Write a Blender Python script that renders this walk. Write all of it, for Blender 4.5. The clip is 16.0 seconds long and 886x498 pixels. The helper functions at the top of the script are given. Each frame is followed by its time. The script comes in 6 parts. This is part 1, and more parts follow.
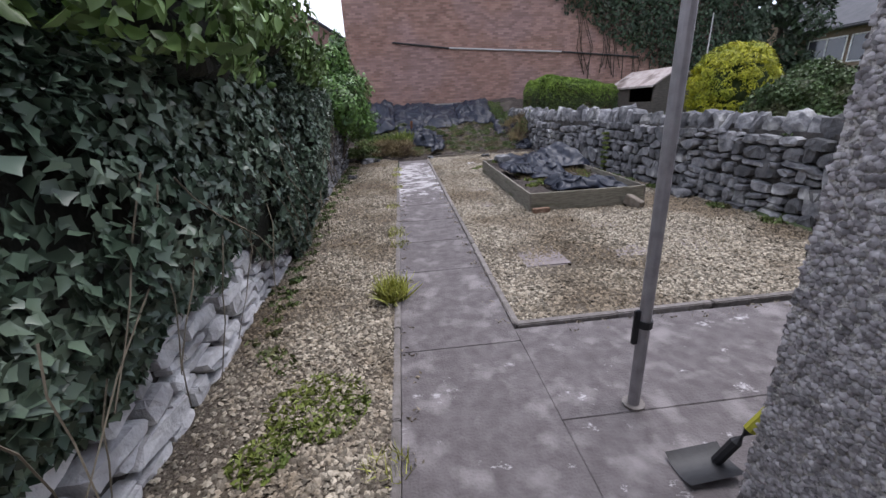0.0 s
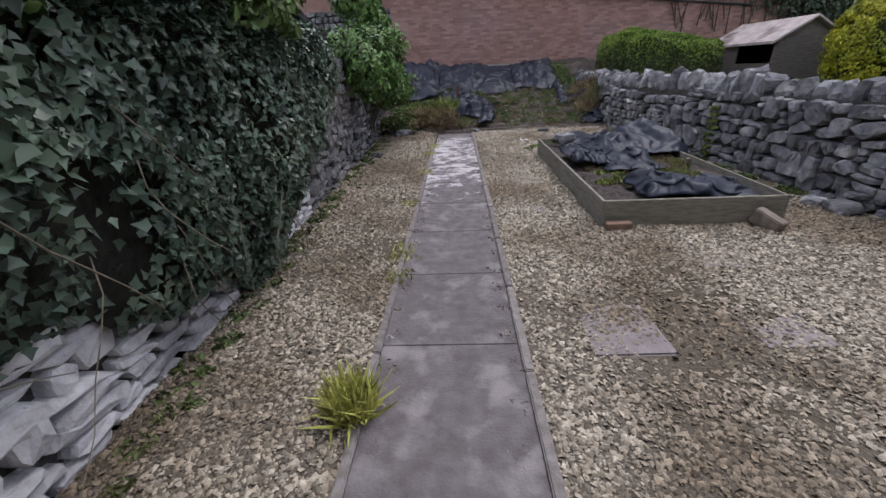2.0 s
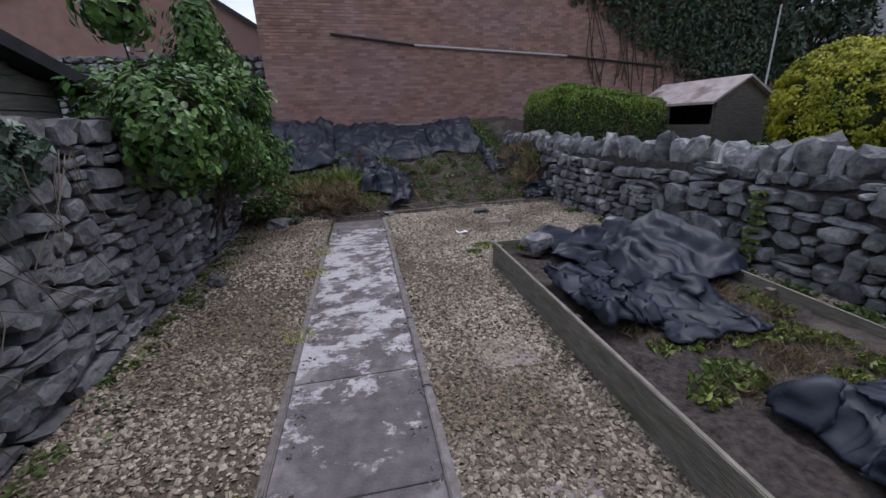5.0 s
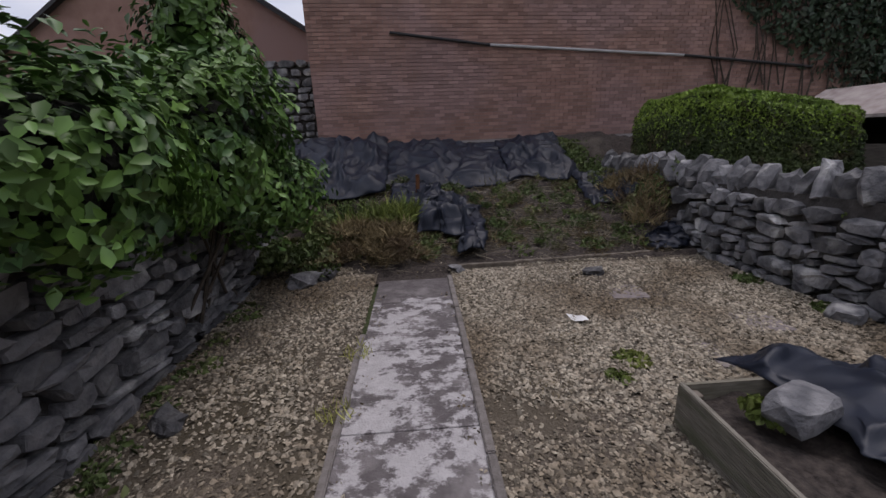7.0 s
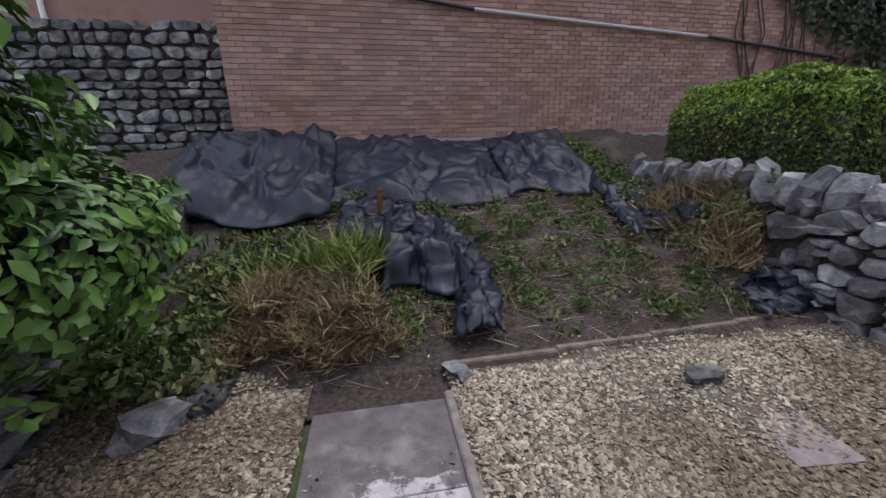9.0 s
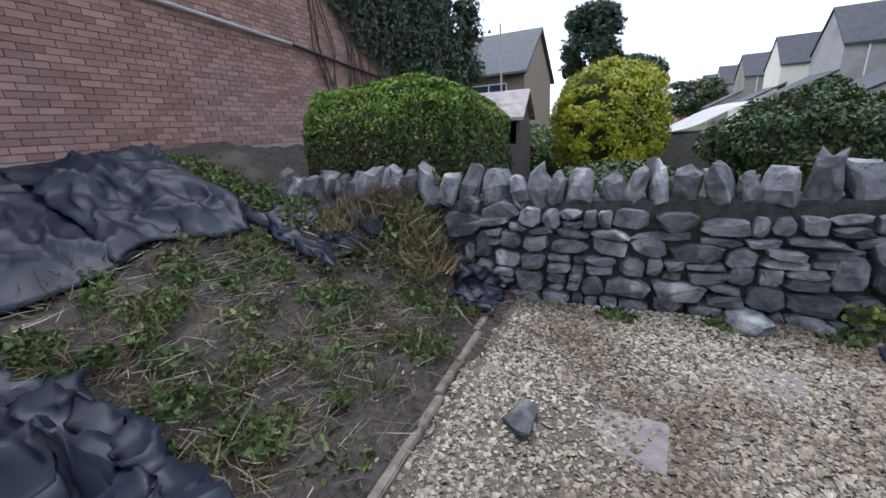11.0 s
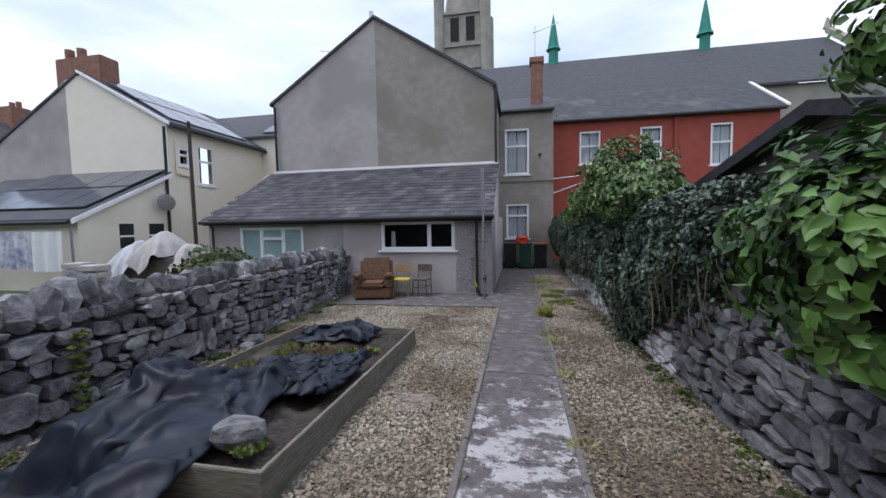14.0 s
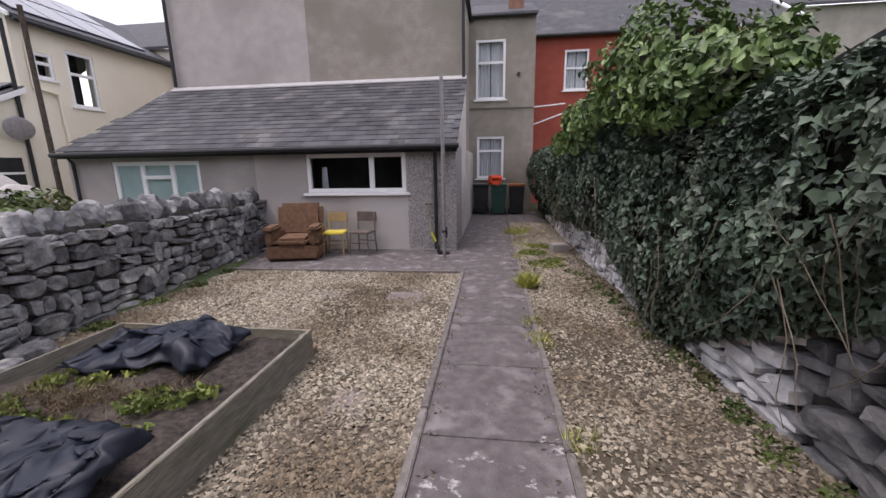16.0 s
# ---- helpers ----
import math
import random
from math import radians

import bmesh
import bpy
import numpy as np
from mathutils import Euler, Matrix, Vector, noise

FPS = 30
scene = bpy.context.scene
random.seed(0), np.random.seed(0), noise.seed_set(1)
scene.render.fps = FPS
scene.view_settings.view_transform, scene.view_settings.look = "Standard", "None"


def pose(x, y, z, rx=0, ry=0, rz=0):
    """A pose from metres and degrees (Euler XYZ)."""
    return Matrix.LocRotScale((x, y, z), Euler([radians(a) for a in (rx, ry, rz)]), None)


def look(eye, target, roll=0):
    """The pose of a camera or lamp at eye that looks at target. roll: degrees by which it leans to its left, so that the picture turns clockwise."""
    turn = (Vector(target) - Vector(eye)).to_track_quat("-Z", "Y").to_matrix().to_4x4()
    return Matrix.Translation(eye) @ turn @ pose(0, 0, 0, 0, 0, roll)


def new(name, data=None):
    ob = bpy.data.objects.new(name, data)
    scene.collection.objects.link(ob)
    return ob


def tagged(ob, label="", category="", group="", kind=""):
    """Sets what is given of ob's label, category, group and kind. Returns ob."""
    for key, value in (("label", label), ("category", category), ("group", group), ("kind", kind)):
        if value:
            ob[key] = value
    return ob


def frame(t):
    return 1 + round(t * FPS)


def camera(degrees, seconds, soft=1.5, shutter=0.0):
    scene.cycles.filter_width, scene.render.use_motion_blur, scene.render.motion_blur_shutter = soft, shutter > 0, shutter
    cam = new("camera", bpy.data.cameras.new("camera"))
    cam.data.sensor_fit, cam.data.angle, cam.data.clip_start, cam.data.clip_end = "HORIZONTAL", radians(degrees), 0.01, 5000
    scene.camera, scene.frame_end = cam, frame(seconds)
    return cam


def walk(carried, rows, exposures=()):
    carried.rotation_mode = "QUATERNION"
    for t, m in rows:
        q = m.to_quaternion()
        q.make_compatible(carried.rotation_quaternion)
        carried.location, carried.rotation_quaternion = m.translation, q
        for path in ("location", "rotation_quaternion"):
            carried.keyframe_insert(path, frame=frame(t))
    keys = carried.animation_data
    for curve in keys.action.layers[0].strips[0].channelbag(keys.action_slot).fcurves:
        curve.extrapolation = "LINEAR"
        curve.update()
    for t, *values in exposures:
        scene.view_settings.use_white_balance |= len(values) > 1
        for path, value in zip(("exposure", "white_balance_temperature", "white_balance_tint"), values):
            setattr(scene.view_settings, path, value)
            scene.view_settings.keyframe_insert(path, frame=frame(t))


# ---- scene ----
cam = camera(97.0, 16.0)
METRES, EYE, TILT, LEAN, TURN = 14.85, 1.65, 0.0, 0.0, -4.9
ROWS = [
    (0.0, 0.0, 0.0, 0.0, -1.1, -19.93, 3.04),
    (0.5, 0.002, 0.0302, 0.0024, -8.28, -18.74, 3.15),
    (1.0, 0.0049, 0.0563, 0.0008, -7.92, -19.15, 3.33),
    (1.5, 0.012, 0.0861, 0.0016, 1.56, -19.67, 2.85),
    (2.0, 0.0164, 0.1207, -0.0014, 6.9, -24.35, 2.58),
    (2.5, 0.0188, 0.1609, 0.0018, 6.63, -26.79, 2.56),
    (3.0, 0.0182, 0.2022, 0.0052, 6.74, -23.62, 2.38),
    (3.5, 0.016, 0.2378, 0.0078, 2.11, -21.34, 2.3),
    (4.0, 0.0122, 0.2737, 0.0065, -7.26, -18.61, 2.43),
    (6.5, -0.0095, 0.4588, 0.0091, -1.73, -16.96, 2.32),
    (7.0, -0.0142, 0.4986, 0.0114, 1.39, -15.6, 2.25),
    (7.5, -0.0224, 0.5408, 0.0102, 5.21, -15.73, 2.01),
    (8.0, -0.0261, 0.5809, 0.0091, 3.24, -16.21, 2.12),
    (10.5, -0.0372, 0.7445, 0.0167, -38.36, -13.58, 3.21),
    (11.0, -0.0244, 0.7608, 0.0124, -60.29, -17.05, 3.74),
    (11.5, -0.0229, 0.7665, 0.0128, -85.28, -18.8, 3.61),
    (12.0, -0.0309, 0.7751, 0.0134, -112.81, -18.77, 2.92),
    (12.5, -0.0379, 0.7779, 0.0136, -133.03, -17.89, 2.41),
    (13.0, -0.0441, 0.7744, 0.0148, -147.99, -15.33, 1.77),
    (13.5, -0.0468, 0.7699, 0.0186, -158.89, -9.13, 1.16),
    (14.0, -0.0465, 0.7610, 0.0185, -163.95, -3.75, 1.04),
    (14.5, -0.0467, 0.7368, 0.0171, -165.44, -2.87, 0.98),
    (15.0, -0.0404, 0.6931, 0.008, -165.48, -7.18, 0.97),
    (15.5, -0.0367, 0.6429, 0.0064, -167.40, -11.4, 0.92),
    (16.0, -0.0302, 0.5853, 0.0052, -167.99, -12.1, 0.91),
]
EXPOSURES = [(0.0, 0.8, 6200, 17), (1.5, 0.45, 6300, 18), (3.0, 0.66, 6100, 17), (3.5, 0.58, 6000, 16), (4.2, 0.4, 5800, 17), (6.3, -0.33, 6500, 20), (8.2, 0.06, 6550, 20),
             (10.3, 0.8, 5800, 12), (12.5, 0.5, 5950, 13), (14.5, 0.25, 6100, 15), (16.0, 0.6, 6750, 22)]
walk(cam, [(t, pose(0, 0, EYE, TILT, LEAN, TURN) @ pose(METRES * x, METRES * y, METRES * z, 90 + pitch, roll, yaw)) for t, x, y, z, yaw, pitch, roll in ROWS], EXPOSURES)

# ---- world, sun ----
world = bpy.data.worlds.new("overcast")
scene.world = world
world.use_nodes = True
wn, wl = world.node_tree.nodes, world.node_tree.links
sky = wn.new("ShaderNodeTexSky")
sky.sky_type, sky.sun_disc = "NISHITA", False
sky.sun_elevation, sky.sun_rotation = radians(71), radians(75)
sky_gain = wn.new("ShaderNodeMix")
sky_gain.data_type, sky_gain.blend_type = "RGBA", "MULTIPLY"
sky_gain.inputs["Factor"].default_value = 1.0
sky_gain.inputs[7].default_value = (0.10, 0.10, 0.10, 1)
wc = wn.new("ShaderNodeTexCoord")
wm = wn.new("ShaderNodeMapping")
wm.inputs["Scale"].default_value = (1.0, 1.0, 3.2)
cl = wn.new("ShaderNodeTexNoise")
cl.inputs["Scale"].default_value, cl.inputs["Detail"].default_value = 2.1, 5
cr = wn.new("ShaderNodeValToRGB")
cr.color_ramp.elements[0].position, cr.color_ramp.elements[0].color = 0.30, (0.47, 0.54, 0.65, 1)
cr.color_ramp.elements[1].position, cr.color_ramp.elements[1].color = 0.66, (0.86, 0.89, 0.93, 1)
mixs = wn.new("ShaderNodeMix")
mixs.data_type = "RGBA"
mixs.inputs["Factor"].default_value = 0.86
wl.new(wc.outputs["Generated"], wm.inputs["Vector"])
wl.new(wm.outputs["Vector"], cl.inputs["Vector"])
wl.new(cl.outputs["Fac"], cr.inputs["Fac"])
wl.new(sky.outputs["Color"], sky_gain.inputs[6])
wl.new(sky_gain.outputs[2], mixs.inputs[6])
wl.new(cr.outputs["Color"], mixs.inputs[7])
wl.new(mixs.outputs[2], wn["Background"].inputs["Color"])
wn["Background"].inputs["Strength"].default_value = 1.3
sun = new("sun", bpy.data.lights.new("sun", "SUN"))
sun.data.energy, sun.data.angle, sun.data.color = 1.5, radians(32), (1.0, 0.97, 0.93)
sun.matrix_world = look((0, 0, 40), (-10, -6, 6))


# ---- materials ----
def mat(name, a, b, rough=0.85, scale=6.0, big=0.6, bump=0.3, bscale=40.0, metal=0.0, third=None, third_at=0.62,
        rand=0.0, island=False, stretch=(1, 1, 1), spec=0.3, local=False, trans=0.0):
    """Two tones by fine noise, a third by broad noise, bump by finer noise, value varied by object or island."""
    m = bpy.data.materials.new(name)
    m.use_nodes = True
    n, l = m.node_tree.nodes, m.node_tree.links
    p = n["Principled BSDF"]
    p.inputs["Roughness"].default_value, p.inputs["Metallic"].default_value = rough, metal
    p.inputs["Specular IOR Level"].default_value = spec
    tc = n.new("ShaderNodeTexCoord")
    mp = n.new("ShaderNodeMapping")
    mp.inputs["Scale"].default_value = stretch
    if local:
        l.new(tc.outputs["Object"], mp.inputs["Vector"])
    else:
        l.new(n.new("ShaderNodeNewGeometry").outputs["Position"], mp.inputs["Vector"])

    def noise_tex(s, d=4):
        t = n.new("ShaderNodeTexNoise")
        t.inputs["Scale"].default_value, t.inputs["Detail"].default_value = s, d
        l.new(mp.outputs["Vector"], t.inputs["Vector"])
        return t.outputs["Fac"]

    def ramp(fac, p0, p1):
        r = n.new("ShaderNodeMapRange")
        r.inputs["From Min"].default_value, r.inputs["From Max"].default_value = p0, p1
        l.new(fac, r.inputs["Value"])
        return r.outputs["Result"]

    def mix(fac, x, y, kind="MIX"):
        k = n.new("ShaderNodeMix")
        k.data_type, k.blend_type = "RGBA", kind
        if isinstance(fac, float):
            k.inputs["Factor"].default_value = fac
        else:
            l.new(fac, k.inputs["Factor"])
        for i, v in ((6, x), (7, y)):
            if isinstance(v, tuple):
                k.inputs[i].default_value = (*v, 1)
            else:
                l.new(v, k.inputs[i])
        return k.outputs[2]

    col = mix(ramp(noise_tex(scale), 0.32, 0.68), a, b)
    if third:
        col = mix(ramp(noise_tex(big, 5), third_at - 0.07, third_at + 0.07), col, third)
    if rand:
        src = n.new("ShaderNodeNewGeometry").outputs["Random Per Island"] if island else n.new("ShaderNodeObjectInfo").outputs["Random"]
        r = n.new("ShaderNodeMapRange")
        r.inputs["To Min"].default_value, r.inputs["To Max"].default_value = 1 - rand, 1 + rand
        l.new(src, r.inputs["Value"])
        h = n.new("ShaderNodeHueSaturation")
        l.new(r.outputs["Result"], h.inputs["Value"])
        l.new(col, h.inputs["Color"])
        col = h.outputs["Color"]
    l.new(col, p.inputs["Base Color"])
    if bump:
        bp = n.new("ShaderNodeBump")
        bp.inputs["Strength"].default_value, bp.inputs["Distance"].default_value = bump, 0.02
        l.new(noise_tex(bscale, 6), bp.inputs["Height"])
        l.new(bp.outputs["Normal"], p.inputs["Normal"])
    if trans:
        p.inputs["Transmission Weight"].default_value = trans
    return m


def leafmat(name, a, b, c, rough=0.5):
    return mat(name, a, b, rough=rough, scale=1.2, bump=0.0, third=c, third_at=0.58, big=2.3, rand=0.45, island=True, spec=0.35)


M_STONE = mat("limestone", (0.095, 0.096, 0.105), (0.225, 0.222, 0.228), 0.9, 9, 3.6, 1.0, 26, third=(0.40, 0.395, 0.385), third_at=0.63, rand=0.5)
M_STONE_S = mat("limestone_rubble", (0.095, 0.096, 0.105), (0.225, 0.222, 0.228), 0.9, 9, 3.6, 1.0, 26, third=(0.40, 0.395, 0.385), third_at=0.63, rand=0.5, island=True)
# Left wall's limestone, its colour darkened to hold the shrub's shade.
M_STONE_L = mat("limestone_in_shrub_shade", (0.10, 0.10, 0.107), (0.19, 0.185, 0.187), 0.9, 11, 3.2, 1.0, 22, third=(0.27, 0.265, 0.265), third_at=0.64, rand=0.35)
M_WHITE_STONE = mat("whitewashed_stone", (0.48, 0.47, 0.48), (0.70, 0.69, 0.69), 0.9, 7, 1.6, 0.8, 26, third=(0.27, 0.26, 0.265), third_at=0.56, rand=0.15)
M_MORTAR = mat("old_mortar", (0.04, 0.037, 0.034), (0.085, 0.078, 0.074), 0.95, 12, 2, 0.8, 40)
M_CONC = mat("worn_concrete", (0.095, 0.083, 0.084), (0.15, 0.134, 0.136), 0.8, 11, 4.2, 0.5, 70, third=(0.225, 0.205, 0.205), third_at=0.6)
M_KERB = mat("kerb_concrete", (0.14, 0.125, 0.115), (0.22, 0.20, 0.19), 0.9, 18, 3, 0.5, 80, rand=0.15)
M_GRAVEL_BED = mat("gravel_fines", (0.075, 0.06, 0.048), (0.19, 0.16, 0.125), 0.95, 60, 0.7, 1.0, 70, third=(0.085, 0.07, 0.048), third_at=0.54)
M_GRAVEL = mat("gravel_stones", (0.205, 0.17, 0.125), (0.37, 0.33, 0.262), 0.85, 22, 0.8, 0.2, 90, third=(0.165, 0.13, 0.09), third_at=0.53, rand=0.62, island=True)
M_SOIL = mat("dry_soil", (0.026, 0.021, 0.019), (0.075, 0.061, 0.053), 0.95, 24, 1.6, 1.0, 45, third=(0.10, 0.086, 0.07), third_at=0.64)
M_GRASSLAND = mat("rough_ground", (0.05, 0.07, 0.03), (0.09, 0.11, 0.05), 0.95, 4, 0.5, 0.8, 30)
M_BRICK = mat("facing_brick", (0.275, 0.16, 0.13), (0.35, 0.215, 0.175), 0.85, 3.0, 0.55, 0.35, 120, third=(0.32, 0.205, 0.185), third_at=0.55, rand=0.26, island=True)
M_BRICK_O = mat("facing_brick_near", (0.275, 0.16, 0.13), (0.35, 0.215, 0.175), 0.85, 3.0, 0.55, 0.35, 120, third=(0.32, 0.205, 0.185), third_at=0.55, rand=0.26)
M_JOINT = mat("brick_joint", (0.22, 0.17, 0.155), (0.28, 0.215, 0.195), 0.95, 10, 1, 0.5, 80)
M_DPC = mat("concrete_plinth", (0.26, 0.245, 0.235), (0.34, 0.32, 0.31), 0.9, 6, 1, 0.4, 60)
M_TARP = mat("weed_membrane", (0.009, 0.012, 0.022), (0.017, 0.022, 0.037), 0.44, 4, 1.5, 0.12, 190, third=(0.036, 0.040, 0.050), third_at=0.64, spec=0.3)
M_WOOD = mat("weathered_decking", (0.16, 0.145, 0.12), (0.27, 0.25, 0.21), 0.85, 9, 1.5, 0.4, 60, third=(0.13, 0.135, 0.085), third_at=0.62, stretch=(6, 1, 6), rand=0.12)
M_WOOD_X = mat("weathered_decking_cross", (0.16, 0.145, 0.11), (0.27, 0.25, 0.2), 0.85, 9, 1.5, 0.4, 60, third=(0.13, 0.135, 0.085), third_at=0.62, stretch=(1, 6, 6), rand=0.12)
M_EDGE = mat("rotting_timber", (0.12, 0.10, 0.08), (0.21, 0.18, 0.15), 0.9, 12, 2, 0.5, 50, rand=0.1)
M_PDASH = mat("pebbledash", (0.42, 0.385, 0.37), (0.69, 0.65, 0.63), 0.9, 60, 0.5, 1.0, 95, third=(0.44, 0.40, 0.38), third_at=0.58)
M_PDASH_ST = mat("pebbledash_chips", (0.19, 0.17, 0.175), (0.42, 0.395, 0.40), 0.85, 40, 0.5, 0.2, 95, rand=0.5, island=True)
M_REND_A = mat("grey_render", (0.40, 0.365, 0.35), (0.47, 0.43, 0.415), 0.9, 3.2, 0.5, 0.8, 45, third=(0.35, 0.32, 0.305), third_at=0.55)
M_REND_B = mat("brown_grey_render", (0.28, 0.25, 0.22), (0.35, 0.315, 0.28), 0.9, 4.0, 0.6, 0.8, 45, third=(0.25, 0.23, 0.195), third_at=0.55)
M_CREAM = mat("cream_render", (0.80, 0.74, 0.62), (0.84, 0.78, 0.66), 0.85, 1.5, 0.4, 0.2, 60, third=(0.74, 0.68, 0.57))
M_RED = mat("red_painted_brick", (0.30, 0.065, 0.045), (0.35, 0.085, 0.06), 0.8, 2.5, 0.4, 0.4, 40, third=(0.27, 0.06, 0.045))
M_BROWNHOUSE = mat("tan_brick", (0.24, 0.18, 0.13), (0.3, 0.23, 0.17), 0.9, 8, 0.6, 0.3, 60)
M_SLATE = mat("slate", (0.045, 0.046, 0.055), (0.085, 0.084, 0.093), 0.7, 3, 0.9, 0.4, 50, third=(0.13, 0.127, 0.128), third_at=0.62, rand=0.35)
M_SLATE_S = mat("slate_rows", (0.045, 0.046, 0.055), (0.085, 0.084, 0.093), 0.7, 3, 0.9, 0.4, 50, third=(0.13, 0.127, 0.128), third_at=0.62, rand=0.35, island=True)
M_SLATE_D = mat("dark_slate", (0.05, 0.052, 0.06), (0.075, 0.075, 0.085), 0.65, 3, 0.3, 0.3, 40)
M_LEAD = mat("pale_lead", (0.38, 0.37, 0.37), (0.46, 0.45, 0.45), 0.7, 5, 1, 0.2, 30)
M_BLACK = mat("black_plastic", (0.018, 0.018, 0.02), (0.03, 0.03, 0.033), 0.45, 8, 2, 0.1, 40)
M_WHITE = mat("white_upvc", (0.82, 0.83, 0.84), (0.87, 0.87, 0.88), 0.35, 6, 1, 0.03, 30)
M_CURTAIN = mat("net_curtain", (0.45, 0.46, 0.48), (0.6, 0.61, 0.63), 0.9, 4, 1, 0.3, 20, stretch=(8, 8, 0.5))
M_TEAL = mat("frosted_pane", (0.25, 0.36, 0.36), (0.32, 0.43, 0.43), 0.35, 2, 1, 0.1, 30)
# Shade of unlit interiors and openings, painted as a flat near-black.
M_DARK = mat("interior_shade", (0.02, 0.02, 0.022), (0.035, 0.035, 0.035), 0.9, 3, 1, 0)
M_STEEL = mat("galvanised_pole", (0.24, 0.225, 0.235), (0.33, 0.31, 0.32), 0.5, 14, 3, 0.15, 80, metal=0.35)
M_SOLAR = mat("solar_panel", (0.04, 0.05, 0.075), (0.055, 0.065, 0.09), 0.13, 2, 1, 0.0, spec=0.8)
M_ALU = mat("aluminium", (0.5, 0.5, 0.52), (0.6, 0.6, 0.62), 0.4, 8, 1, 0.05, metal=0.6)
M_SOFA = mat("brown_velour", (0.12, 0.066, 0.04), (0.19, 0.11, 0.07), 0.95, 12, 2.5, 0.4, 120)
M_YELLOW = mat("yellow_vinyl", (0.55, 0.44, 0.06), (0.65, 0.54, 0.10), 0.5, 6, 2, 0.1)
M_CHAIRWOOD = mat("chair_wood", (0.3, 0.21, 0.11), (0.42, 0.3, 0.17), 0.6, 8, 2, 0.2, 40, stretch=(5, 5, 1))
M_CHAIRDARK = mat("chair_grey_brown", (0.11, 0.085, 0.075), (0.17, 0.135, 0.12), 0.7, 8, 2, 0.2)
M_BINGREEN = mat("green_bin", (0.02, 0.06, 0.05), (0.03, 0.085, 0.07), 0.45, 4, 1, 0.05)
M_BINBLACK = mat("black_bin", (0.02, 0.022, 0.024), (0.03, 0.032, 0.034), 0.45, 4, 1, 0.05)
M_ORANGE = mat("orange_bag", (0.6, 0.06, 0.025), (0.7, 0.09, 0.03), 0.5, 6, 2, 0.3, 30)
M_BROWNLID = mat("brown_lid", (0.28, 0.12, 0.05), (0.34, 0.15, 0.07), 0.5, 6, 2, 0.1)
M_SHED = mat("shed_boards", (0.10, 0.088, 0.08), (0.17, 0.15, 0.135), 0.85, 6, 1, 0.3, 30, stretch=(1, 1, 7))
M_FELT = mat("worn_roofing_felt", (0.30, 0.25, 0.24), (0.44, 0.39, 0.375), 0.85, 5, 1.4, 0.3, 40, third=(0.14, 0.11, 0.1), third_at=0.62)
M_FELT_D = mat("black_roofing_felt", (0.02, 0.02, 0.024), (0.042, 0.042, 0.048), 0.8, 5, 1, 0.4, 50)
M_GREENBOARD = mat("mossy_boards", (0.12, 0.115, 0.095), (0.19, 0.18, 0.155), 0.9, 6, 1, 0.3, 30, stretch=(1, 1, 7))
M_BARK = mat("bark", (0.05, 0.04, 0.032), (0.1, 0.082, 0.066), 0.95, 12, 2, 0.8, 30)
M_STEM = mat("dry_stem", (0.10, 0.085, 0.062), (0.18, 0.155, 0.115), 0.9, 10, 2, 0.2, rand=0.3, island=True)
M_IVY = leafmat("ivy_leaf", (0.045, 0.072, 0.05), (0.088, 0.128, 0.085), (0.12, 0.155, 0.11), 0.36)
# Stems seen through leaf gaps; the shade among them is in this near-black colour.
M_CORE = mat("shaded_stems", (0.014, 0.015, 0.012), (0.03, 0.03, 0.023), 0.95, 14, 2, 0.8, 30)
M_SHRUB = leafmat("shrub_leaf", (0.07, 0.14, 0.03), (0.11, 0.21, 0.04), (0.055, 0.115, 0.04), 0.42)
M_PRIVET = leafmat("privet_leaf", (0.09, 0.15, 0.045), (0.14, 0.215, 0.065), (0.075, 0.13, 0.045), 0.4)
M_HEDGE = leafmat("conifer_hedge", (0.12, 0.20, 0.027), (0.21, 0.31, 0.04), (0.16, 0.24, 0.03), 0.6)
# Side sprays of the same hedge: darker and browner than the top.
M_HEDGE_SIDE = leafmat("conifer_hedge_darker_sides", (0.035, 0.055, 0.02), (0.07, 0.095, 0.03), (0.075, 0.06, 0.03), 0.7)
# Filler under hedge foliage: shade between the sprays put into a dark green.
M_HEDGE_IN = mat("hedge_inner_shade", (0.025, 0.038, 0.012), (0.05, 0.068, 0.022), 0.95, 14, 2, 0.8, 30)
M_GOLD = leafmat("golden_conifer", (0.25, 0.27, 0.015), (0.44, 0.42, 0.025), (0.19, 0.225, 0.016), 0.6)
M_CLOTH_TEAL = mat("teal_cloth", (0.10, 0.38, 0.34), (0.16, 0.46, 0.41), 0.9, 6, 2, 0.2, 40)
M_CLOTH_PRINT = mat("printed_cloth", (0.62, 0.60, 0.68), (0.22, 0.26, 0.42), 0.9, 7, 2.5, 0.2, 40, third=(0.72, 0.71, 0.74), third_at=0.5)
M_DHEDGE = leafmat("dark_hedge_leaf", (0.04, 0.072, 0.024), (0.075, 0.115, 0.04), (0.075, 0.08, 0.035), 0.55)
M_DTREE = leafmat("dark_conifer", (0.028, 0.048, 0.028), (0.05, 0.08, 0.043), (0.045, 0.055, 0.032), 0.6)
M_GRASS = leafmat("grass_blade", (0.12, 0.16, 0.035), (0.22, 0.25, 0.06), (0.11, 0.15, 0.035), 0.6)
M_TUFT = leafmat("yellow_grass_blade", (0.26, 0.28, 0.05), (0.42, 0.42, 0.12), (0.24, 0.26, 0.06), 0.6)
M_WEED = leafmat("weed_leaf", (0.06, 0.095, 0.028), (0.115, 0.15, 0.045), (0.13, 0.12, 0.055), 0.6)
